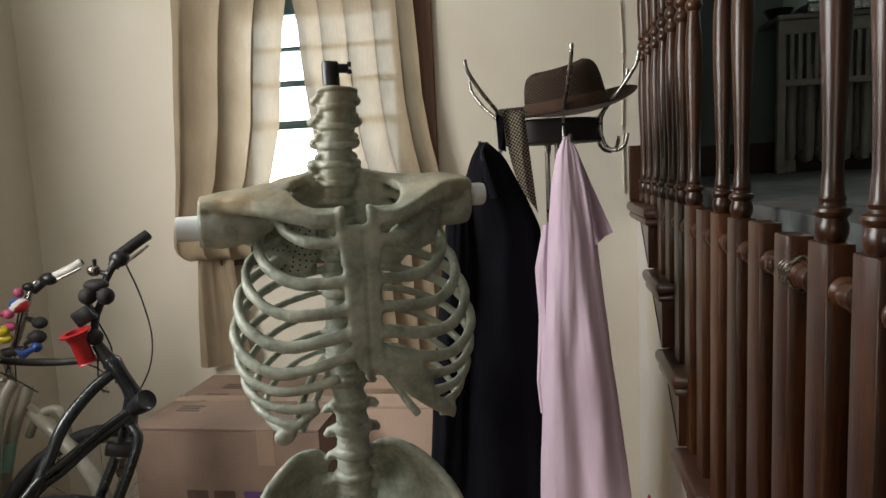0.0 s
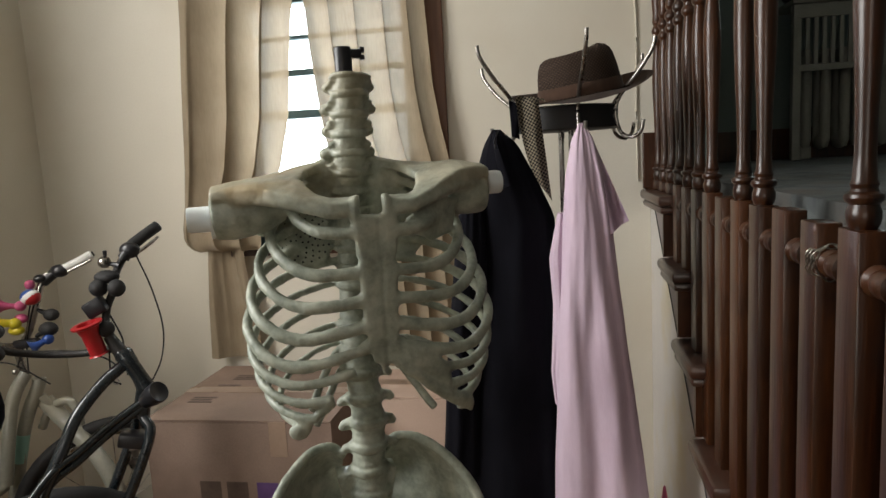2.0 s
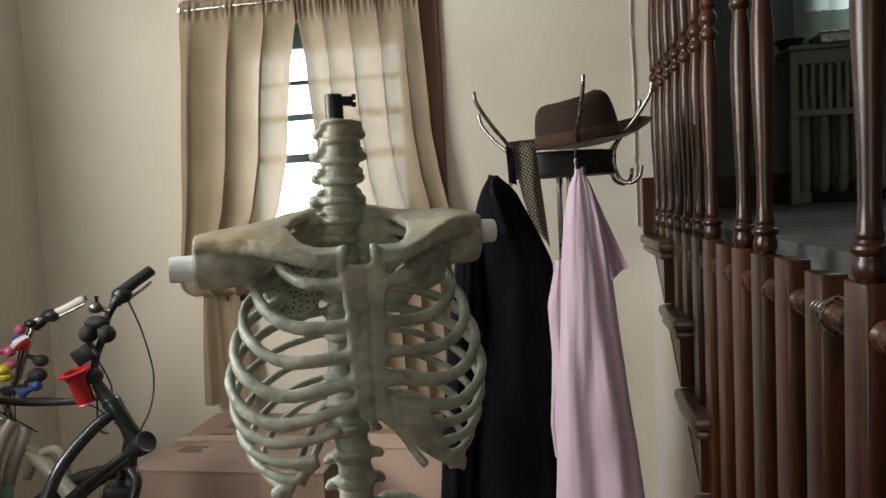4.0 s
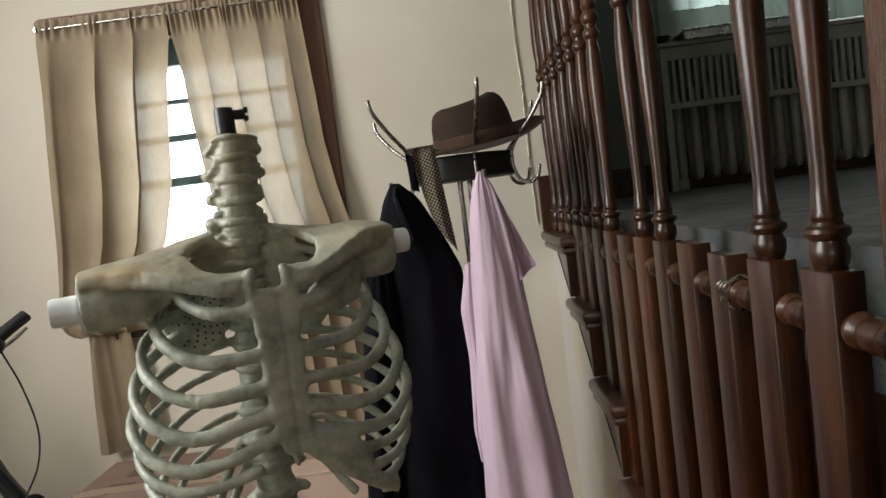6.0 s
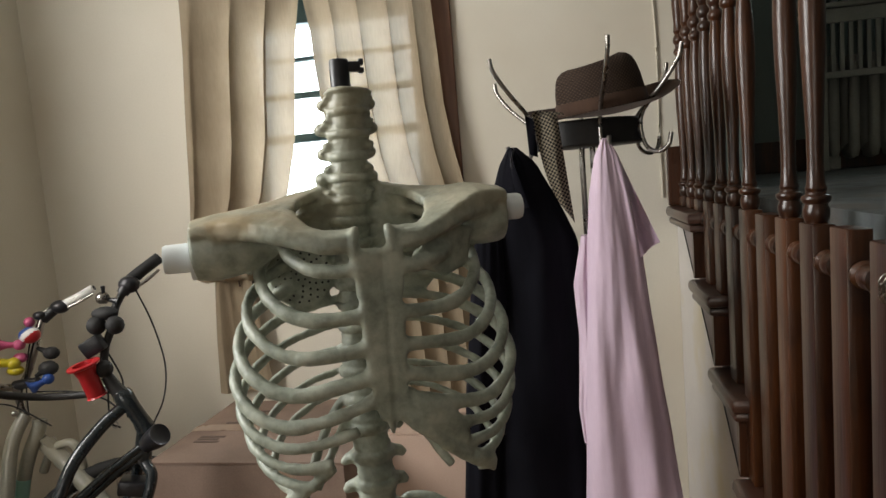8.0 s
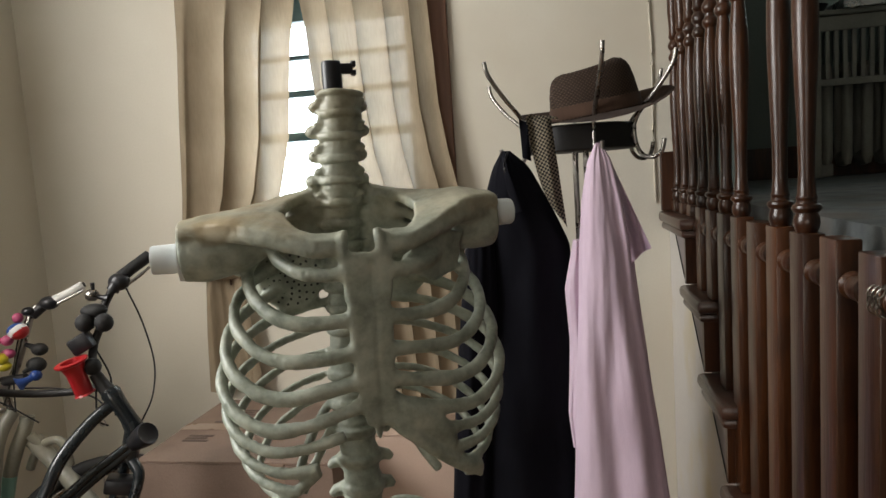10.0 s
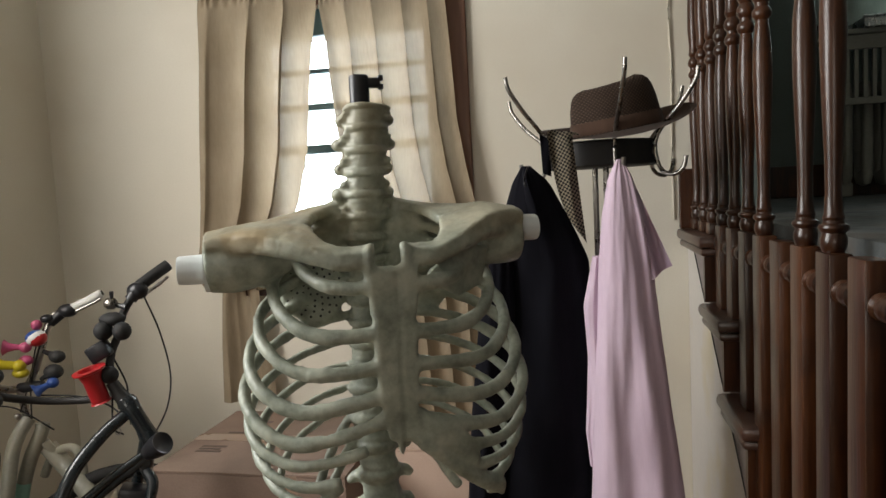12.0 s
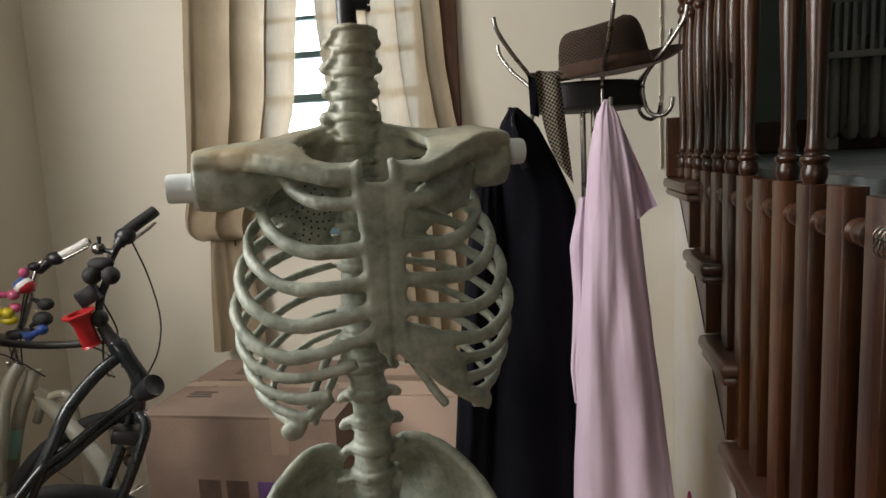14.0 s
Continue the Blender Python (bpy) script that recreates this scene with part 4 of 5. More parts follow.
def draped(rows, fold, count, seed, n=110, sub=70):
    """Hanging cloth: rows of height, left x, right x, y, half depth; folds run down it and widen below."""
    bm = B()
    zs = [-r[0] for r in rows]
    rings = []
    for j in range(sub + 1):
        z = rows[0][0] + (rows[-1][0] - rows[0][0]) * j / sub
        x0, x1, y, dep = (float(np.interp(-z, zs, [r[i] for r in rows])) for i in (1, 2, 3, 4))
        ring = []
        for i in range(n):
            t = 2 * math.pi * i / n
            grow = min(1.0, j / sub * 1.6 + 0.12)
            u = t + 0.35 * noise.noise((math.cos(t) * 1.3 + seed, math.sin(t) * 1.3, z * 2.2))
            w = 1 + fold * grow * (math.sin(count * u + seed + 0.8 * math.sin(z * 2.5)) * 0.6 + 0.5 * (0.5 + noise.noise((z * 2, math.cos(t), seed))) * math.sin((count * 2 - 1) * u + seed * 2 + z * 3)) + 0.09 * noise.noise((math.cos(t) * 2, math.sin(t) * 2, z * 5 + seed))
            ring.append(bm.verts.new(((x0 + x1) / 2 + (x1 - x0) / 2 * math.cos(t) * (1 + 0.03 * noise.noise((z * 9, seed, i * 0.02))), y + dep * math.sin(t) * w + 0.007 * noise.noise((math.cos(t) * 2.5, math.sin(t) * 2.5 + seed, z * 3.2)) + 0.0015 * noise.noise((math.cos(t) * 6, math.sin(t) * 6, z * 12)), z)))
        rings.append(ring)
    for r, s in zip(rings, rings[1:]):
        for i in range(n):
            bm.faces.new((r[i], r[(i + 1) % n], s[(i + 1) % n], s[i]))
    bm.faces.new(rings[0][::-1])
    bm.faces.new(rings[-1])
    return bm


jacket = empty("jacket", "dark navy wool jacket hanging from the coat stand", "jacket")
part("body", draped([(1.537, 0.585, 0.605, 2.45, 0.012), (1.50, 0.562, 0.645, 2.46, 0.035), (1.42, 0.535, 0.685, 2.47, 0.05), (1.32, 0.512, 0.728, 2.48, 0.06), (1.15, 0.485, 0.74, 2.49, 0.07), (0.9, 0.455, 0.735, 2.49, 0.08), (0.55, 0.41, 0.74, 2.49, 0.09), (0.42, 0.40, 0.745, 2.49, 0.09)], 0.22, 4, 1.3), NAVY, jacket, smooth=70)
part("sleeve", draped([(1.40, 0.50, 0.56, 2.44, 0.025), (1.2, 0.475, 0.56, 2.43, 0.04), (0.9, 0.44, 0.53, 2.43, 0.045), (0.66, 0.42, 0.52, 2.43, 0.045)], 0.2, 3, 0.6, 60, 40), NAVY, jacket, smooth=70)
part("lapel", tube(B(), curve([(0.592, 2.425, 1.528), (0.60, 2.41, 1.47), (0.62, 2.40, 1.40)]), 0.01, 8, 0.4), NAVY, jacket, smooth=60)

part("hanging_loop", tube(B(), curve([(0.601, 2.425, 1.534), (0.597, 2.404, 1.52), (0.594, 2.396, 1.502), (0.597, 2.396, 1.49)]), 0.0032, 8, 0.5), BLACKP, jacket, "shiny black hanging loop", smooth=60)

shirt = empty("shirt", "pale pink cotton shirt hanging from a steel hook", "shirt")
part("body", draped([(1.538, 0.79, 0.802, 2.385, 0.008), (1.50, 0.772, 0.822, 2.387, 0.022), (1.42, 0.757, 0.842, 2.39, 0.035), (1.32, 0.748, 0.858, 2.395, 0.042), (1.15, 0.738, 0.875, 2.40, 0.05), (0.9, 0.722, 0.905, 2.41, 0.06), (0.62, 0.706, 0.938, 2.42, 0.07), (0.56, 0.703, 0.94, 2.42, 0.07)], 0.30, 3, 2.2, 160, 90), PINK, shirt, smooth=70)
bm = B()
rows = []
for j in range(24):
    t = j / 23
    z = 1.50 - 0.19 * t
    x0, x1 = 0.812 + 0.035 * t, 0.822 + 0.075 * t
    rows.append([bm.verts.new((x0 + (x1 - x0) * k / 8, 2.392 + 0.012 * math.sin(k * 0.9 + t * 3) - 0.01 * t, z - 0.018 * t * (1 - k / 8) * 2.0)) for k in range(9)])
for a, b in zip(rows, rows[1:]):
    for k in range(8):
        bm.faces.new((a[k], a[k + 1], b[k + 1], b[k]))
bmesh.ops.solidify(bm, geom=bm.faces[:], thickness=0.012)
part("sleeve", bm, PINK, shirt, smooth=70)
part("sleeve", draped([(1.33, 0.735, 0.755, 2.42, 0.02), (1.22, 0.712, 0.76, 2.43, 0.03), (1.10, 0.718, 0.76, 2.43, 0.03), (0.93, 0.708, 0.75, 2.43, 0.025), (0.85, 0.715, 0.745, 2.43, 0.02)], 0.2, 3, 3.0, 48, 30), PINK, shirt, smooth=70)

# hat
hat = empty("straw_hat", "brown woven straw fedora resting on the coat stand", "hat", m=pose(0.803, 2.52, 1.608, 4, -8, 8) @ Matrix.Scale(1.06, 4))
bm = B()
n = 64
rings = []
for r, z in ((1.0, 0.0), (0.985, 0.03), (0.95, 0.06), (0.90, 0.082), (0.84, 0.094), (0.74, 0.102), (0.58, 0.106), (0.40, 0.102), (0.2, 0.098)):
    ring = []
    for k in range(n):
        t = 2 * math.pi * k / n
        pinch = 1 - 0.05 * max(0, math.cos(t)) ** 2 * (z / 0.12)
        ring.append(bm.verts.new((0.098 * r * math.cos(t) * pinch, 0.082 * r * math.sin(t) * (1 - 0.12 * z / 0.12 * max(0, math.cos(t))), z + 0.007 * (z / 0.12) * math.cos(t) - 0.006 * (z / 0.12) * abs(math.sin(t)))))
    rings.append(ring)
for a, b in zip(rings, rings[1:]):
    for k in range(n):
        bm.faces.new((a[k], a[(k + 1) % n], b[(k + 1) % n], b[k]))
bm.faces.new(rings[-1])
bmesh.ops.solidify(bm, geom=bm.faces[:], thickness=0.003)
part("crown", bm, WEAVE, hat, smooth=60)
bm = B()
rings = []
for r in np.linspace(0.985, 1.72, 10):
    ring = []
    for k in range(n):
        t = 2 * math.pi * k / n
        e = (r - 0.985) / 0.735
        ring.append(bm.verts.new((0.098 * r * math.cos(t), 0.082 * r * math.sin(t) * 1.05, 0.002 + 0.026 * e * e * abs(math.cos(t)) ** 2.0 + e * (0.022 * max(0, math.sin(t)) - 0.012 * max(0, -math.sin(t))))))
    rings.append(ring)
for a, b in zip(rings, rings[1:]):
    for k in range(n):
        bm.faces.new((a[k], b[k], b[(k + 1) % n], a[(k + 1) % n]))
bmesh.ops.solidify(bm, geom=bm.faces[:], thickness=0.0025)
part("brim", bm, STRAW, hat, smooth=60)
bm = B()
lathe(bm, [(1.012, 0.004), (1.018, 0.006), (1.0, 0.028), (0.99, 0.030)], 64, Matrix.Diagonal((0.098, 0.082, 1, 1)))
part("hat_band", bm, STRAW, hat, smooth=60)


# checked tie
def checked(name):
    m, n, l, p = shader(name)
    tc, ch = n.new("ShaderNodeTexCoord"), n.new("ShaderNodeTexChecker")
    mp = n.new("ShaderNodeMapping")
    mp.inputs["Rotation"].default_value, mp.inputs["Scale"].default_value = (0, radians(12), 0), (1, 0, 1)
    l.new(tc.outputs["Object"], mp.inputs["Vector"])
    l.new(mp.outputs[0], ch.inputs["Vector"])
    ch.inputs["Scale"].default_value = 210
    ch.inputs["Color1"].default_value, ch.inputs["Color2"].default_value = (0.012, 0.011, 0.011, 1), (0.34, 0.29, 0.21, 1)
    l.new(ch.outputs["Color"], p.inputs["Base Color"])
    p.inputs["Roughness"].default_value = 0.85
    return m


bm = B()
rows = []
for j in range(44):
    t = j / 43
    z = 1.604 - 0.235 * t
    left = 0.646 + 0.030 * t + 0.044 * t ** 4
    right = 0.700 + 0.024 * t
    rows.append([bm.verts.new((left + (right - left) * k / 8, 2.405 + 0.010 * math.sin(k * 0.75 + 2.2 * t) + 0.004 * noise.noise((k * 0.5, t * 5, 0)), z - 0.010 * k / 8)) for k in range(9)])
over = [[bm.verts.new(v.co + Vector((0.004 * a, 0.016 * math.sin(a * 0.7), 0.009 * math.sin(a * 0.75)))) for v in rows[0]] for a in (4, 3, 2, 1)]
rows = over + rows
for a, b in zip(rows, rows[1:]):
    for k in range(8):
        bm.faces.new((a[k], a[k + 1], b[k + 1], b[k]))
# plain dark lining strip turned back along one edge
back = []
for j in range(20):
    t = j / 19
    back.append([bm.verts.new((0.630 + 0.019 * k / 4 + 0.004 * t, 2.412 + 0.006 * math.sin(k + t * 3), 1.603 - 0.085 * t - 0.002 * k)) for k in range(5)])
for a, b in zip(back, back[1:]):
    for k in range(4):
        bm.faces.new((a[k], a[k + 1], b[k + 1], b[k])).material_index = 1
bmesh.ops.solidify(bm, geom=bm.faces[:], thickness=0.003)
thing("scarf", bm, [checked("black_white_check_cloth"), NAVY], "narrow black and white checked scarf over a hook", "scarf", smooth=60)

# ---- bicycles ----
def wheel(parent, centre, along, radius=0.33):
    """A spoked wheel standing on the floor, rolling along the given direction."""
    a = Vector((*along, 0)).normalized()
    ring = lambda r, q: Vector(centre) + r * (math.cos(q) * a + math.sin(q) * Vector((0, 0, 1)))
    loop = [2 * math.pi * k / 40 for k in range(41)]
    side = Vector((-a.y, a.x, 0))
    tyre = part("wheel", tube(B(), [ring(radius - 0.024, q) for q in loop], 0.024, 10, side=side), RUBBER, parent, "black bicycle tyre", smooth=60)
    part("rim", tube(B(), [ring(radius - 0.056, q) for q in loop], 0.011, 8, side=side), CHROME, tyre, smooth=60)
    part("hub", tube(B(), [Vector(centre) - side * 0.045, Vector(centre) + side * 0.045], 0.02, 10), CHROME, tyre, smooth=60)
    for k in range(16):
        q = 2 * math.pi * k / 16
        part("spoke", tube(B(), [Vector(centre) + side * (0.03 if k % 2 else -0.03), ring(radius - 0.06, q)], 0.0011, 4), CHROME, tyre)


def bulb(name, p, r, material, parent, to=None, cone=0.0, label=""):
    """A squeeze-bulb horn: a rubber bulb, and a flared bell towards a second point."""
    bm = ball(B(), p, r, (1, 1, 0.95))
    if to:
        d = Vector(to) - Vector(p)
        q = d.to_track_quat("Z", "Y").to_matrix().to_4x4()
        L = d.length
        lathe(bm, [(cone * 0.35, 0), (cone * 0.4, L * 0.5), (cone * 0.62, L * 0.8), (cone, L), (cone * 1.04, L * 1.01), (cone * 0.8, L * 0.97)], 20, Matrix.Translation(p) @ q)
    return part(name, bm, material, parent, label, smooth=50)


WHEELDIR = (0.5, 0.87)
bike = empty("bicycle", "dark grey bicycle with horns on its handlebar, leaning near boxes", "bicycle", group="bicycles by the wall")
part("handlebar", tube(B(), curve([(-0.462, 2.58, 1.295), (-0.492, 2.55, 1.268), (-0.512, 2.52, 1.224), (-0.518, 2.50, 1.19), (-0.515, 2.48, 1.152), (-0.524, 2.46, 1.11), (-0.518, 2.44, 1.06), (-0.487, 2.43, 1.008), (-0.468, 2.44, 0.985), (-0.53, 2.46, 0.99), (-0.63, 2.47, 0.975), (-0.73, 2.43, 0.985), (-0.79, 2.36, 1.02), (-0.80, 2.34, 1.06)], 5), 0.0105, 12), BLACKM, bike, smooth=60)
part("grip", tube(B(), [(-0.439, 2.62, 1.326), (-0.441, 2.618, 1.324), (-0.47, 2.58, 1.296), (-0.492, 2.555, 1.274)], [0.012, 0.0165, 0.0165, 0.017], 14), RUBBER, bike, "black rubber grip", smooth=60)
part("brake_lever", tube(B(), curve([(-0.433, 2.60, 1.292), (-0.447, 2.575, 1.274), (-0.47, 2.55, 1.255), (-0.495, 2.54, 1.25)]), [0.004] * 4 + [0.005] * 15, 8), CHROME, bike, smooth=60)
bm = B()
ball(bm, (-0.492, 2.545, 1.262), 0.025, (1.2, 1, 1))
tube(bm, [(-0.49, 2.54, 1.265), (-0.505, 2.53, 1.24)], 0.017, 10)
part("shifter", bm, BLACKP, bike, smooth=50)
bm = B()
lathe(bm, [(0.013, -0.012), (0.0165, -0.006), (0.0165, 0.008), (0.011, 0.014)], 18, Matrix.Translation((-0.545, 2.50, 1.235)) @ pose(0, 0, 0, 0, 90))
part("bell", bm, CHROME, bike, "small chrome bell", smooth=50)
part("bell_clamp", tube(B(), [(-0.54, 2.502, 1.232), (-0.518, 2.508, 1.226), (-0.508, 2.512, 1.222)], [0.005, 0.007, 0.014], 10), BLACKP, bike, smooth=60)
part("bell_striker", tube(B(), [(-0.54, 2.50, 1.245), (-0.538, 2.498, 1.268)], [0.004, 0.006], 8), BLACKP, bike, smooth=60)
for p, r, sq in (((-0.520, 2.47, 1.198), 0.025, (1.5, 1, 0.75)), ((-0.535, 2.45, 1.170), 0.025, (1, 1, 1)), ((-0.487, 2.46, 1.167), 0.024, (1, 1, 1.05)), ((-0.505, 2.42, 1.060), 0.023, (1, 1, 1))):
    part("rubber_bulb", ball(B(), p, r, sq), RUBBER, bike, "black rubber horn bulb", smooth=60)
for p in ((-0.785, 2.335, 1.078), (-0.775, 2.315, 1.020)):
    part("rubber_bulb", ball(B(), p, 0.027, (1.3, 1, 0.9)), RUBBER, bike, "black rubber horn bulb", smooth=60)
part("handlebar_bag", ball(B(), (-0.82, 2.30, 0.875), 0.062, (1.0, 0.75, 1.5)), NAVY, bike, "small dark navy cloth bag", smooth=60)
part("lamp_box", block(B(), -0.028, -0.022, -0.023, 0.028, 0.022, 0.023, 0.007, m=pose(-0.543, 2.44, 1.118, 0, -28, 20)), BLACKP, bike, "black plastic lamp", smooth=40)
bm = B()
lathe(bm, [(0.026, -0.062), (0.0225, -0.058), (0.0235, 0.0), (0.030, 0.022), (0.040, 0.026), (0.041, 0.031), (0.026, 0.032), (0.022, 0.012)], 28, Matrix.Translation((-0.535, 2.395, 1.052)) @ pose(0, 0, 0, 10, -10, 0))
part("horn", bm, RED, bike, "red plastic horn bell", smooth=40)
part("head_tube", tube(B(), [(-0.474, 2.43, 0.995), (-0.468, 2.43, 0.984), (-0.450, 2.435, 0.950), (-0.434, 2.44, 0.915), (-0.424, 2.445, 0.885)], [0.021, 0.026, 0.021, 0.021, 0.025], 14), BIKED, bike, smooth=50)
part("stem", tube(B(), [(-0.505, 2.425, 1.04), (-0.487, 2.43, 1.005), (-0.468, 2.43, 0.98)], [0.015, 0.018, 0.022], 12), BLACKM, bike, smooth=60)
bm = B()
lathe(bm, [(0.012, -0.04), (0.022, -0.03), (0.028, 0.0), (0.031, 0.03), (0.029, 0.036), (0.02, 0.032)], 20, Matrix.Translation((-0.398, 2.43, 0.862)) @ pose(0, 0, 0, 0, 60, -15))
part("headlamp", bm, BLACKP, bike, "black cone headlamp", smooth=50)
part("top_tube", tube(B(), curve([(-0.468, 2.43, 0.957), (-0.510, 2.38, 0.913), (-0.540, 2.31, 0.850), (-0.563, 2.267, 0.769), (-0.584, 2.23, 0.70), (-0.62, 2.17, 0.58), (-0.68, 2.06, 0.42)]), 0.0165, 14), BIKED, bike, smooth=60)
part("down_tube", tube(B(), curve([(-0.431, 2.435, 0.83), (-0.503, 2.372, 0.775), (-0.546, 2.296, 0.729), (-0.588, 2.223, 0.685), (-0.66, 2.08, 0.52), (-0.69, 2.03, 0.38)]), 0.012, 12), BIKED, bike, smooth=60)
part("down_tube", tube(B(), curve([(-0.425, 2.44, 0.85), (-0.495, 2.372, 0.80), (-0.537, 2.296, 0.757), (-0.579, 2.223, 0.715), (-0.655, 2.085, 0.55), (-0.69, 2.03, 0.40)]), 0.011, 12), BIKED, bike, smooth=60)
bm = B()
for s in (-1, 1):
    o = Vector((0.87, -0.5, 0)) * 0.045 * s
    tube(bm, curve([Vector((-0.445, 2.44, 0.80)) + o * 0.4, Vector((-0.447, 2.43, 0.74)) + o, Vector((-0.535, 2.35, 0.5)) + o, Vector((-0.63, 2.27, 0.34)) + o]), 0.0145, 12)
tube(bm, [(-0.428, 2.445, 0.885), (-0.445, 2.44, 0.80)], [0.02, 0.024], 12)
part("fork", bm, BIKED, bike, smooth=60)
part("fork_collar", tube(B(), [(-0.485, 2.45, 0.72), (-0.487, 2.452, 0.70), (-0.487, 2.452, 0.66), (-0.485, 2.452, 0.64)], [0.018, 0.022, 0.022, 0.018], 14), CHROME, bike, "shiny fork collar", smooth=50)
part("brake", block(B(), -0.035, -0.03, -0.02, 0.035, 0.03, 0.02, 0.008, m=pose(-0.458, 2.41, 0.745, 0, 15, 25)), BLACKP, bike, "black rim brake", smooth=40)
part("seat_tube", tube(B(), [(-0.69, 2.03, 0.36), (-0.745, 1.93, 0.66), (-0.76, 1.90, 0.80)], 0.015, 12), BIKED, bike, smooth=60)
bm = B()
ball(bm, (-0.77, 1.88, 0.83), 0.1, (0.85, 1.25, 0.35))
part("saddle", bm, BLACKP, bike, smooth=60)
for s in (-1, 1):
    o = Vector((0.87, -0.5, 0)) * 0.05 * s
    part("chain_stay", tube(B(), [Vector((-0.69, 2.03, 0.36)) + o * 0.6, Vector((-0.91, 1.63, 0.33)) + o], 0.009, 8), BIKED, bike, smooth=60)
    part("seat_stay", tube(B(), [Vector((-0.745, 1.93, 0.66)) + o * 0.5, Vector((-0.91, 1.63, 0.33)) + o], 0.007, 8), BIKED, bike, smooth=60)
wheel(bike, (-0.63, 2.27, 0.33), (0.8, 0.55))
wheel(bike, (-0.91, 1.63, 0.33), WHEELDIR)
for pts in ([(-0.470, 2.54, 1.246), (-0.461, 2.58, 1.142), (-0.438, 2.58, 1.024), (-0.428, 2.54, 0.937), (-0.430, 2.47, 0.875)], [(-0.528, 2.46, 1.11), (-0.497, 2.47, 1.024), (-0.482, 2.45, 0.98), (-0.47, 2.44, 0.92)], [(-0.951, 2.66, 0.926), (-0.767, 2.60, 0.943), (-0.586, 2.50, 0.953), (-0.49, 2.445, 0.935)], [(-0.51, 2.52, 1.24), (-0.522, 2.47, 1.12), (-0.515, 2.44, 1.02), (-0.50, 2.41, 0.925), (-0.48, 2.42, 0.90)]):
    part("cable", tube(B(), curve(pts, 8), 0.0024, 6), RUBBER, bike, "thin black control cable", smooth=60)
part("key_ring", tube(B(), [Vector((-0.482, 2.40, 0.915)) + 0.009 * Vector((math.cos(q), 0.3, math.sin(q))) for q in (2 * math.pi * k / 16 for k in range(17))], 0.0012, 6), CHROME, bike, smooth=60)

pale_bike = empty("bicycle", "cream bicycle with coloured toy horns on its handlebar", "bicycle", group="bicycles by the wall")
part("handlebar", tube(B(), curve([(-0.86, 2.775, 1.197), (-0.889, 2.76, 1.181), (-0.948, 2.74, 1.160), (-0.965, 2.72, 1.102), (-0.975, 2.70, 1.041), (-1.006, 2.69, 0.967), (-1.035, 2.68, 0.94), (-1.08, 2.63, 0.96), (-1.14, 2.57, 1.04)], 5), 0.0115, 12), CHROME, pale_bike, smooth=60)
part("grip", tube(B(), [(-0.812, 2.80, 1.222), (-0.815, 2.798, 1.220), (-0.85, 2.78, 1.20), (-0.889, 2.76, 1.181)], [0.011, 0.0155, 0.015, 0.016], 14), WHITEP, pale_bike, "pale worn grip", smooth=60)
part("grip_end", tube(B(), [(-0.8085, 2.801, 1.2235), (-0.8105, 2.8, 1.2225)], 0.009, 12), RUBBER, pale_bike)
part("brake_lever", tube(B(), curve([(-0.805, 2.785, 1.205), (-0.845, 2.765, 1.185), (-0.89, 2.75, 1.165)]), 0.0045, 8), CHROME, pale_bike, smooth=60)
bm = B()
ball(bm, (-0.905, 2.755, 1.175), 0.026, (1.25, 1, 0.85))
tube(bm, [(-0.92, 2.75, 1.17), (-0.955, 2.735, 1.14)], 0.017, 10)
part("shifter", bm, BLACKP, pale_bike, smooth=50)
part("shifter", ball(B(), (-0.958, 2.725, 1.155), 0.018, (1.2, 1, 0.8)), BLACKP, pale_bike, smooth=60)
part("bell", ball(B(), (-0.985, 2.71, 1.138), 0.0165), ROSE, pale_bike, "small striped bell", smooth=60)
trio = B()
ball(trio, (-0.962, 2.68, 1.102), 0.029, (1.1, 1, 0.9), segs=40)
for f in trio.faces:
    c = f.calc_center_median()
    f.material_index = 0 if (c.x + 0.962) - (c.z - 1.102) < -0.012 else (2 if (c.x + 0.962) - (c.z - 1.102) > 0.012 else 1)
part("horn_bulb", trio, [BLUE, WHITEP, RED], pale_bike, "blue, white and red horn bulb", smooth=60)
bulb("horn", (-0.985, 2.66, 1.078), 0.018, ROSE, pale_bike, (-1.035, 2.63, 1.085), 0.024, "pink plastic horn")
part("horn_bulb", ball(B(), (-0.998, 2.67, 1.034), 0.018, (1.3, 1, 0.9)), ROSE, pale_bike, "dark pink horn bulb", smooth=60)
bulb("horn", (-1.005, 2.65, 1.022), 0.02, YELLOW, pale_bike, (-1.07, 2.60, 1.04), 0.036, "yellow plastic horn")
part("horn_bulb", ball(B(), (-1.008, 2.655, 0.998), 0.020, (1.4, 1, 0.8)), YELLOW, pale_bike, "orange-yellow horn bulb", smooth=60)
for p, r, e in (((-0.912, 2.70, 1.038), 0.021, (-0.96, 2.70, 1.055)), ((-0.912, 2.68, 0.995), 0.025, (-0.965, 2.685, 0.97))):
    bm = ball(B(), p, r, (1.25, 1, 0.95))
    tube(bm, [p, e], [0.012, 0.006], 10)
    part("rubber_bulb", bm, RUBBER, pale_bike, "black rubber horn bulb", smooth=60)
bulb("horn", (-0.905, 2.665, 0.965), 0.018, BLUE, pale_bike, (-0.94, 2.63, 0.945), 0.026, "blue plastic horn")
part("bar_clamp", tube(B(), [(-0.955, 2.68, 0.955), (-1.0, 2.68, 0.948), (-1.04, 2.68, 0.94)], [0.012, 0.016, 0.018], 12), BLACKP, pale_bike, smooth=60)
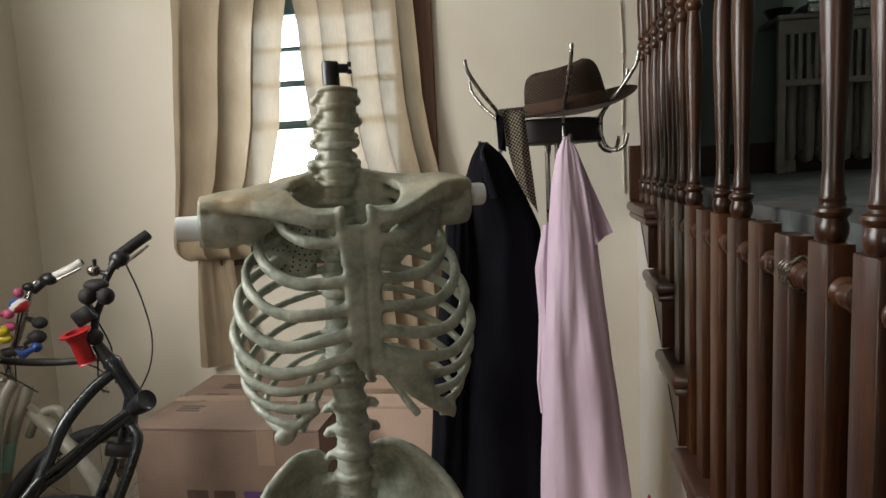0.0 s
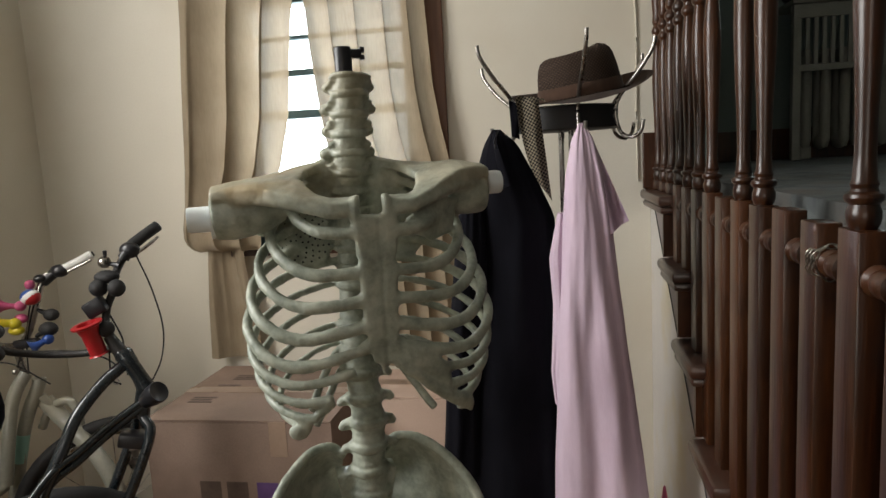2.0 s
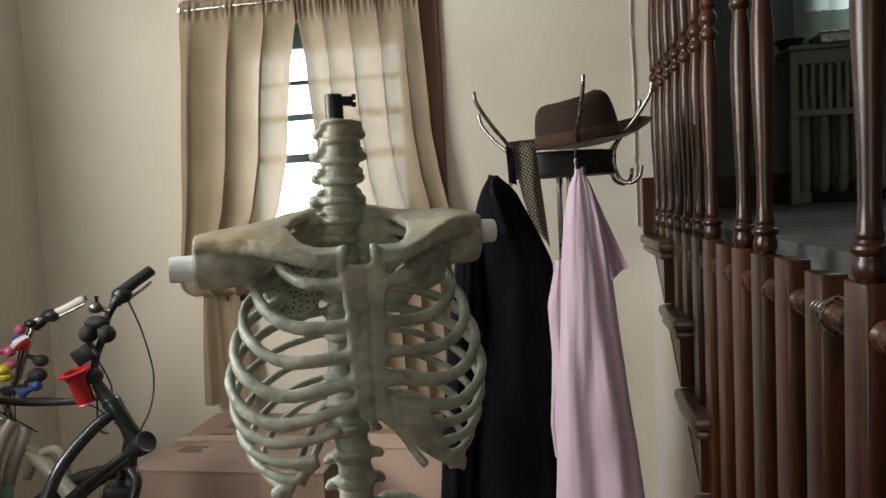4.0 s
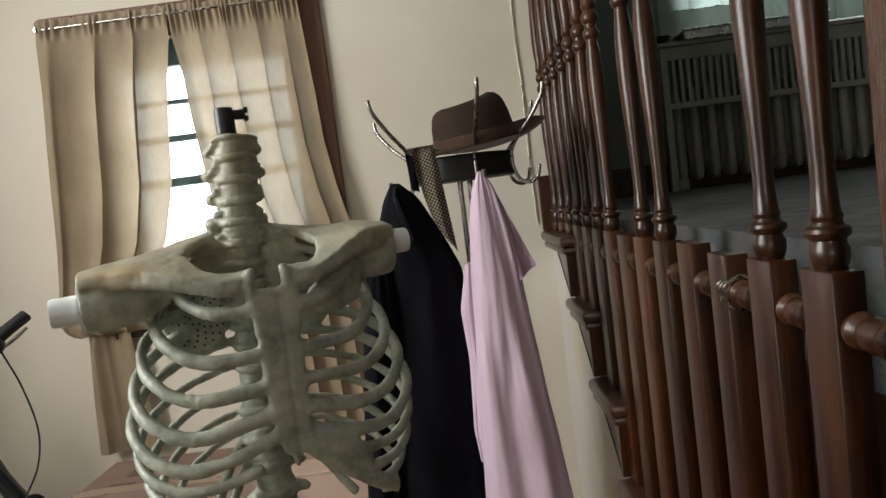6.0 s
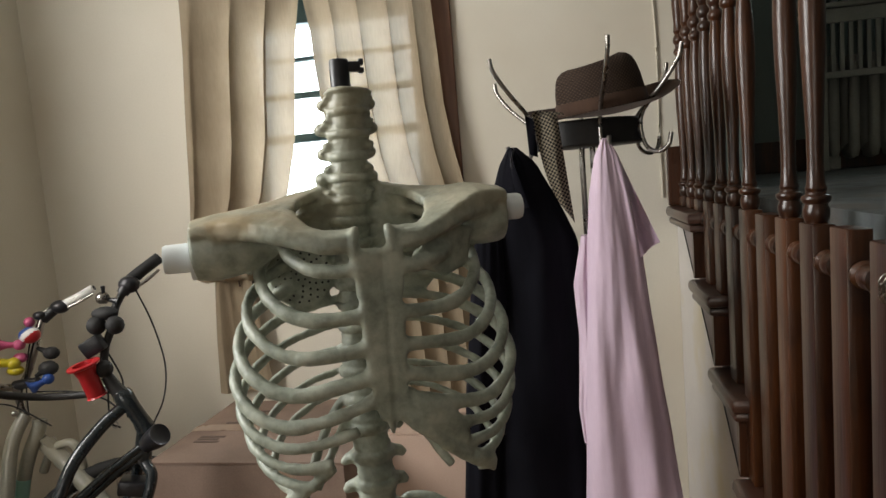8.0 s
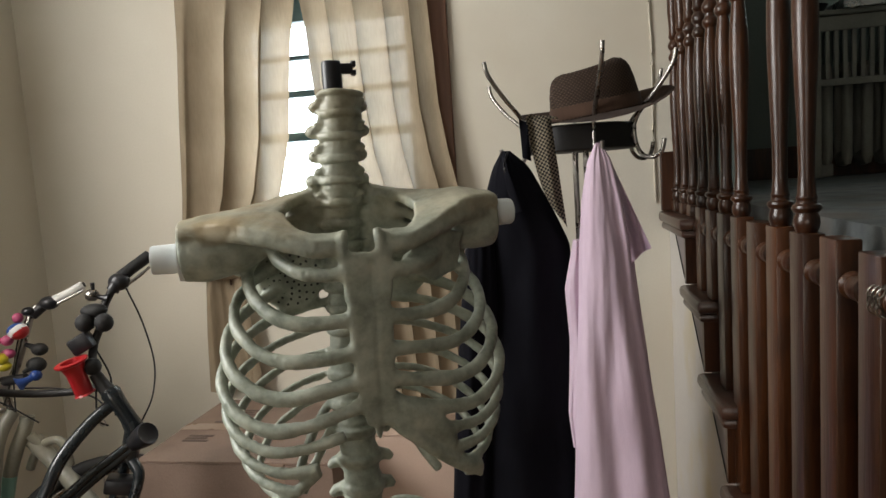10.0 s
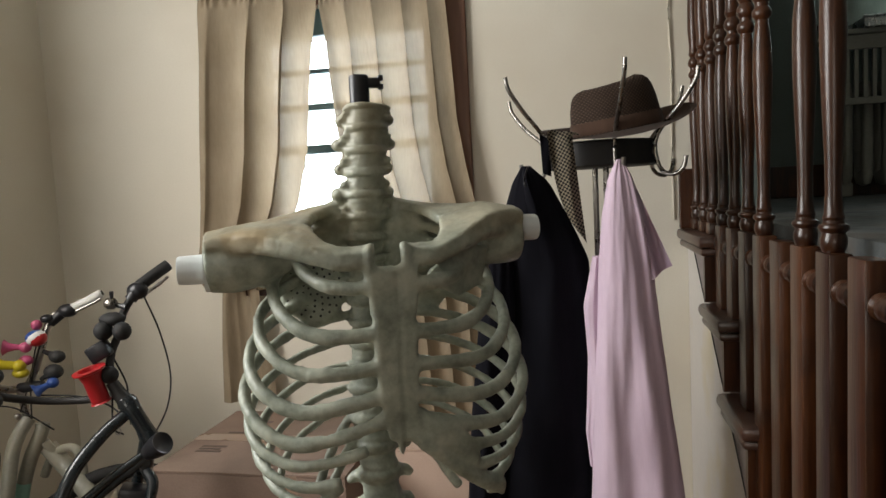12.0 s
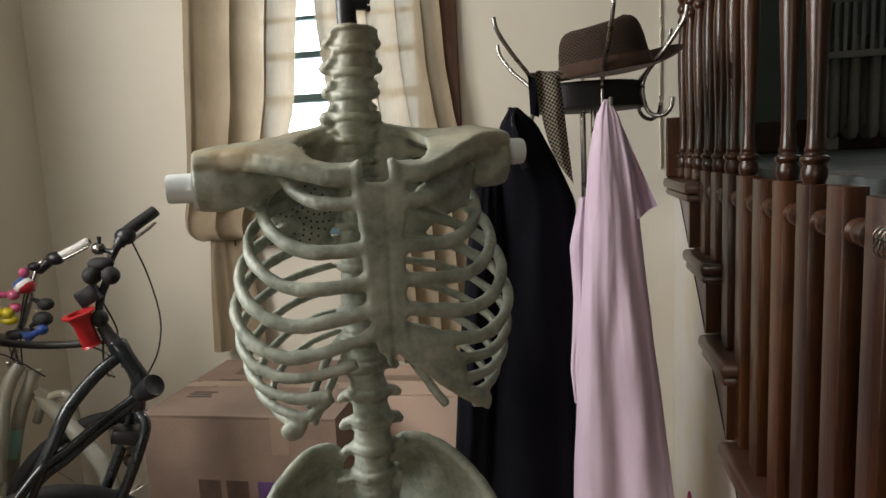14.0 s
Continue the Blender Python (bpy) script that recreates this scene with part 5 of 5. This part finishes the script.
part("stem", tube(B(), [(-1.035, 2.68, 0.945), (-1.030, 2.68, 0.875), (-1.022, 2.68, 0.84)], [0.018, 0.013, 0.014], 12), CHROME, pale_bike, "chrome stem", smooth=60)
part("stem_bolt", ball(B(), (-1.035, 2.655, 0.858), 0.010), CHROME, pale_bike, smooth=60)
part("head_tube", tube(B(), curve([(-1.020, 2.68, 0.845), (-1.035, 2.65, 0.80), (-1.048, 2.63, 0.74), (-1.05, 2.605, 0.644), (-1.06, 2.58, 0.50)]), 0.021, 14), BIKEW, pale_bike, smooth=60)
part("frame_tube", tube(B(), curve([(-0.995, 2.705, 0.82), (-1.0, 2.70, 0.79), (-1.035, 2.68, 0.701), (-1.059, 2.66, 0.594), (-1.08, 2.63, 0.43)]), 0.0215, 14), BIKEW, pale_bike, smooth=60)
part("decal", tube(B(), [(-1.0505, 2.6655, 0.638), (-1.059, 2.66, 0.594), (-1.067, 2.65, 0.545)], 0.0222, 14), surface("mint_decal", (0.25, 0.48, 0.42), (0.30, 0.54, 0.47)), pale_bike, "mint green painted band", smooth=60)
part("mudguard", tube(B(), curve([(-0.997, 2.72, 0.735), (-0.943, 2.72, 0.675), (-0.861, 2.70, 0.61), (-0.772, 2.68, 0.525), (-0.72, 2.66, 0.44)]), 0.027, 14), BIKEW, pale_bike, "fat cream tube", smooth=60)
part("carrier_loop", tube(B(), curve([(-1.024, 2.72, 0.638), (-0.995, 2.72, 0.69), (-0.961, 2.72, 0.722), (-0.909, 2.72, 0.735), (-0.882, 2.72, 0.705), (-0.875, 2.72, 0.65)]), 0.014, 12), BIKEW, pale_bike, smooth=60)
wheel(pale_bike, (-0.80, 2.77, 0.33), (0.8, 0.6))
wheel(pale_bike, (-1.17, 1.95, 0.33), (0.2, 0.98))
part("frame_tube", tube(B(), curve([(-1.06, 2.58, 0.50), (-1.12, 2.3, 0.42), (-1.17, 1.95, 0.33)]), 0.018, 12), BIKEW, pale_bike, smooth=60)
bm = B()
tube(bm, curve([(-0.99, 2.70, 0.76), (-0.93, 2.74, 0.64), (-0.85, 2.77, 0.5), (-0.80, 2.77, 0.33)]), 0.014, 12)
part("fork", bm, BIKEW, pale_bike, smooth=60)
for pts in ([(-0.96, 2.73, 1.15), (-0.985, 2.70, 1.07), (-1.0, 2.68, 0.97), (-1.03, 2.66, 0.87)], [(-0.95, 2.73, 1.145), (-0.968, 2.69, 1.06), (-0.99, 2.67, 0.95), (-1.01, 2.68, 0.84)], [(-1.10, 2.63, 0.90), (-1.04, 2.66, 0.88), (-0.95, 2.70, 0.80)]):
    part("cable", tube(B(), curve(pts, 8), 0.0024, 6), RUBBER, pale_bike, "thin black control cable", smooth=60)
thing("toy_cone", lathe(B(), [(0.035, 0.0), (0.034, 0.01), (0.012, 0.45), (0.004, 0.51), (0.001, 0.515)], 16, pose(1.015, 2.66, 0.0)), ROSE, "slim bright pink plastic cone on the floor", "cone", smooth=50)
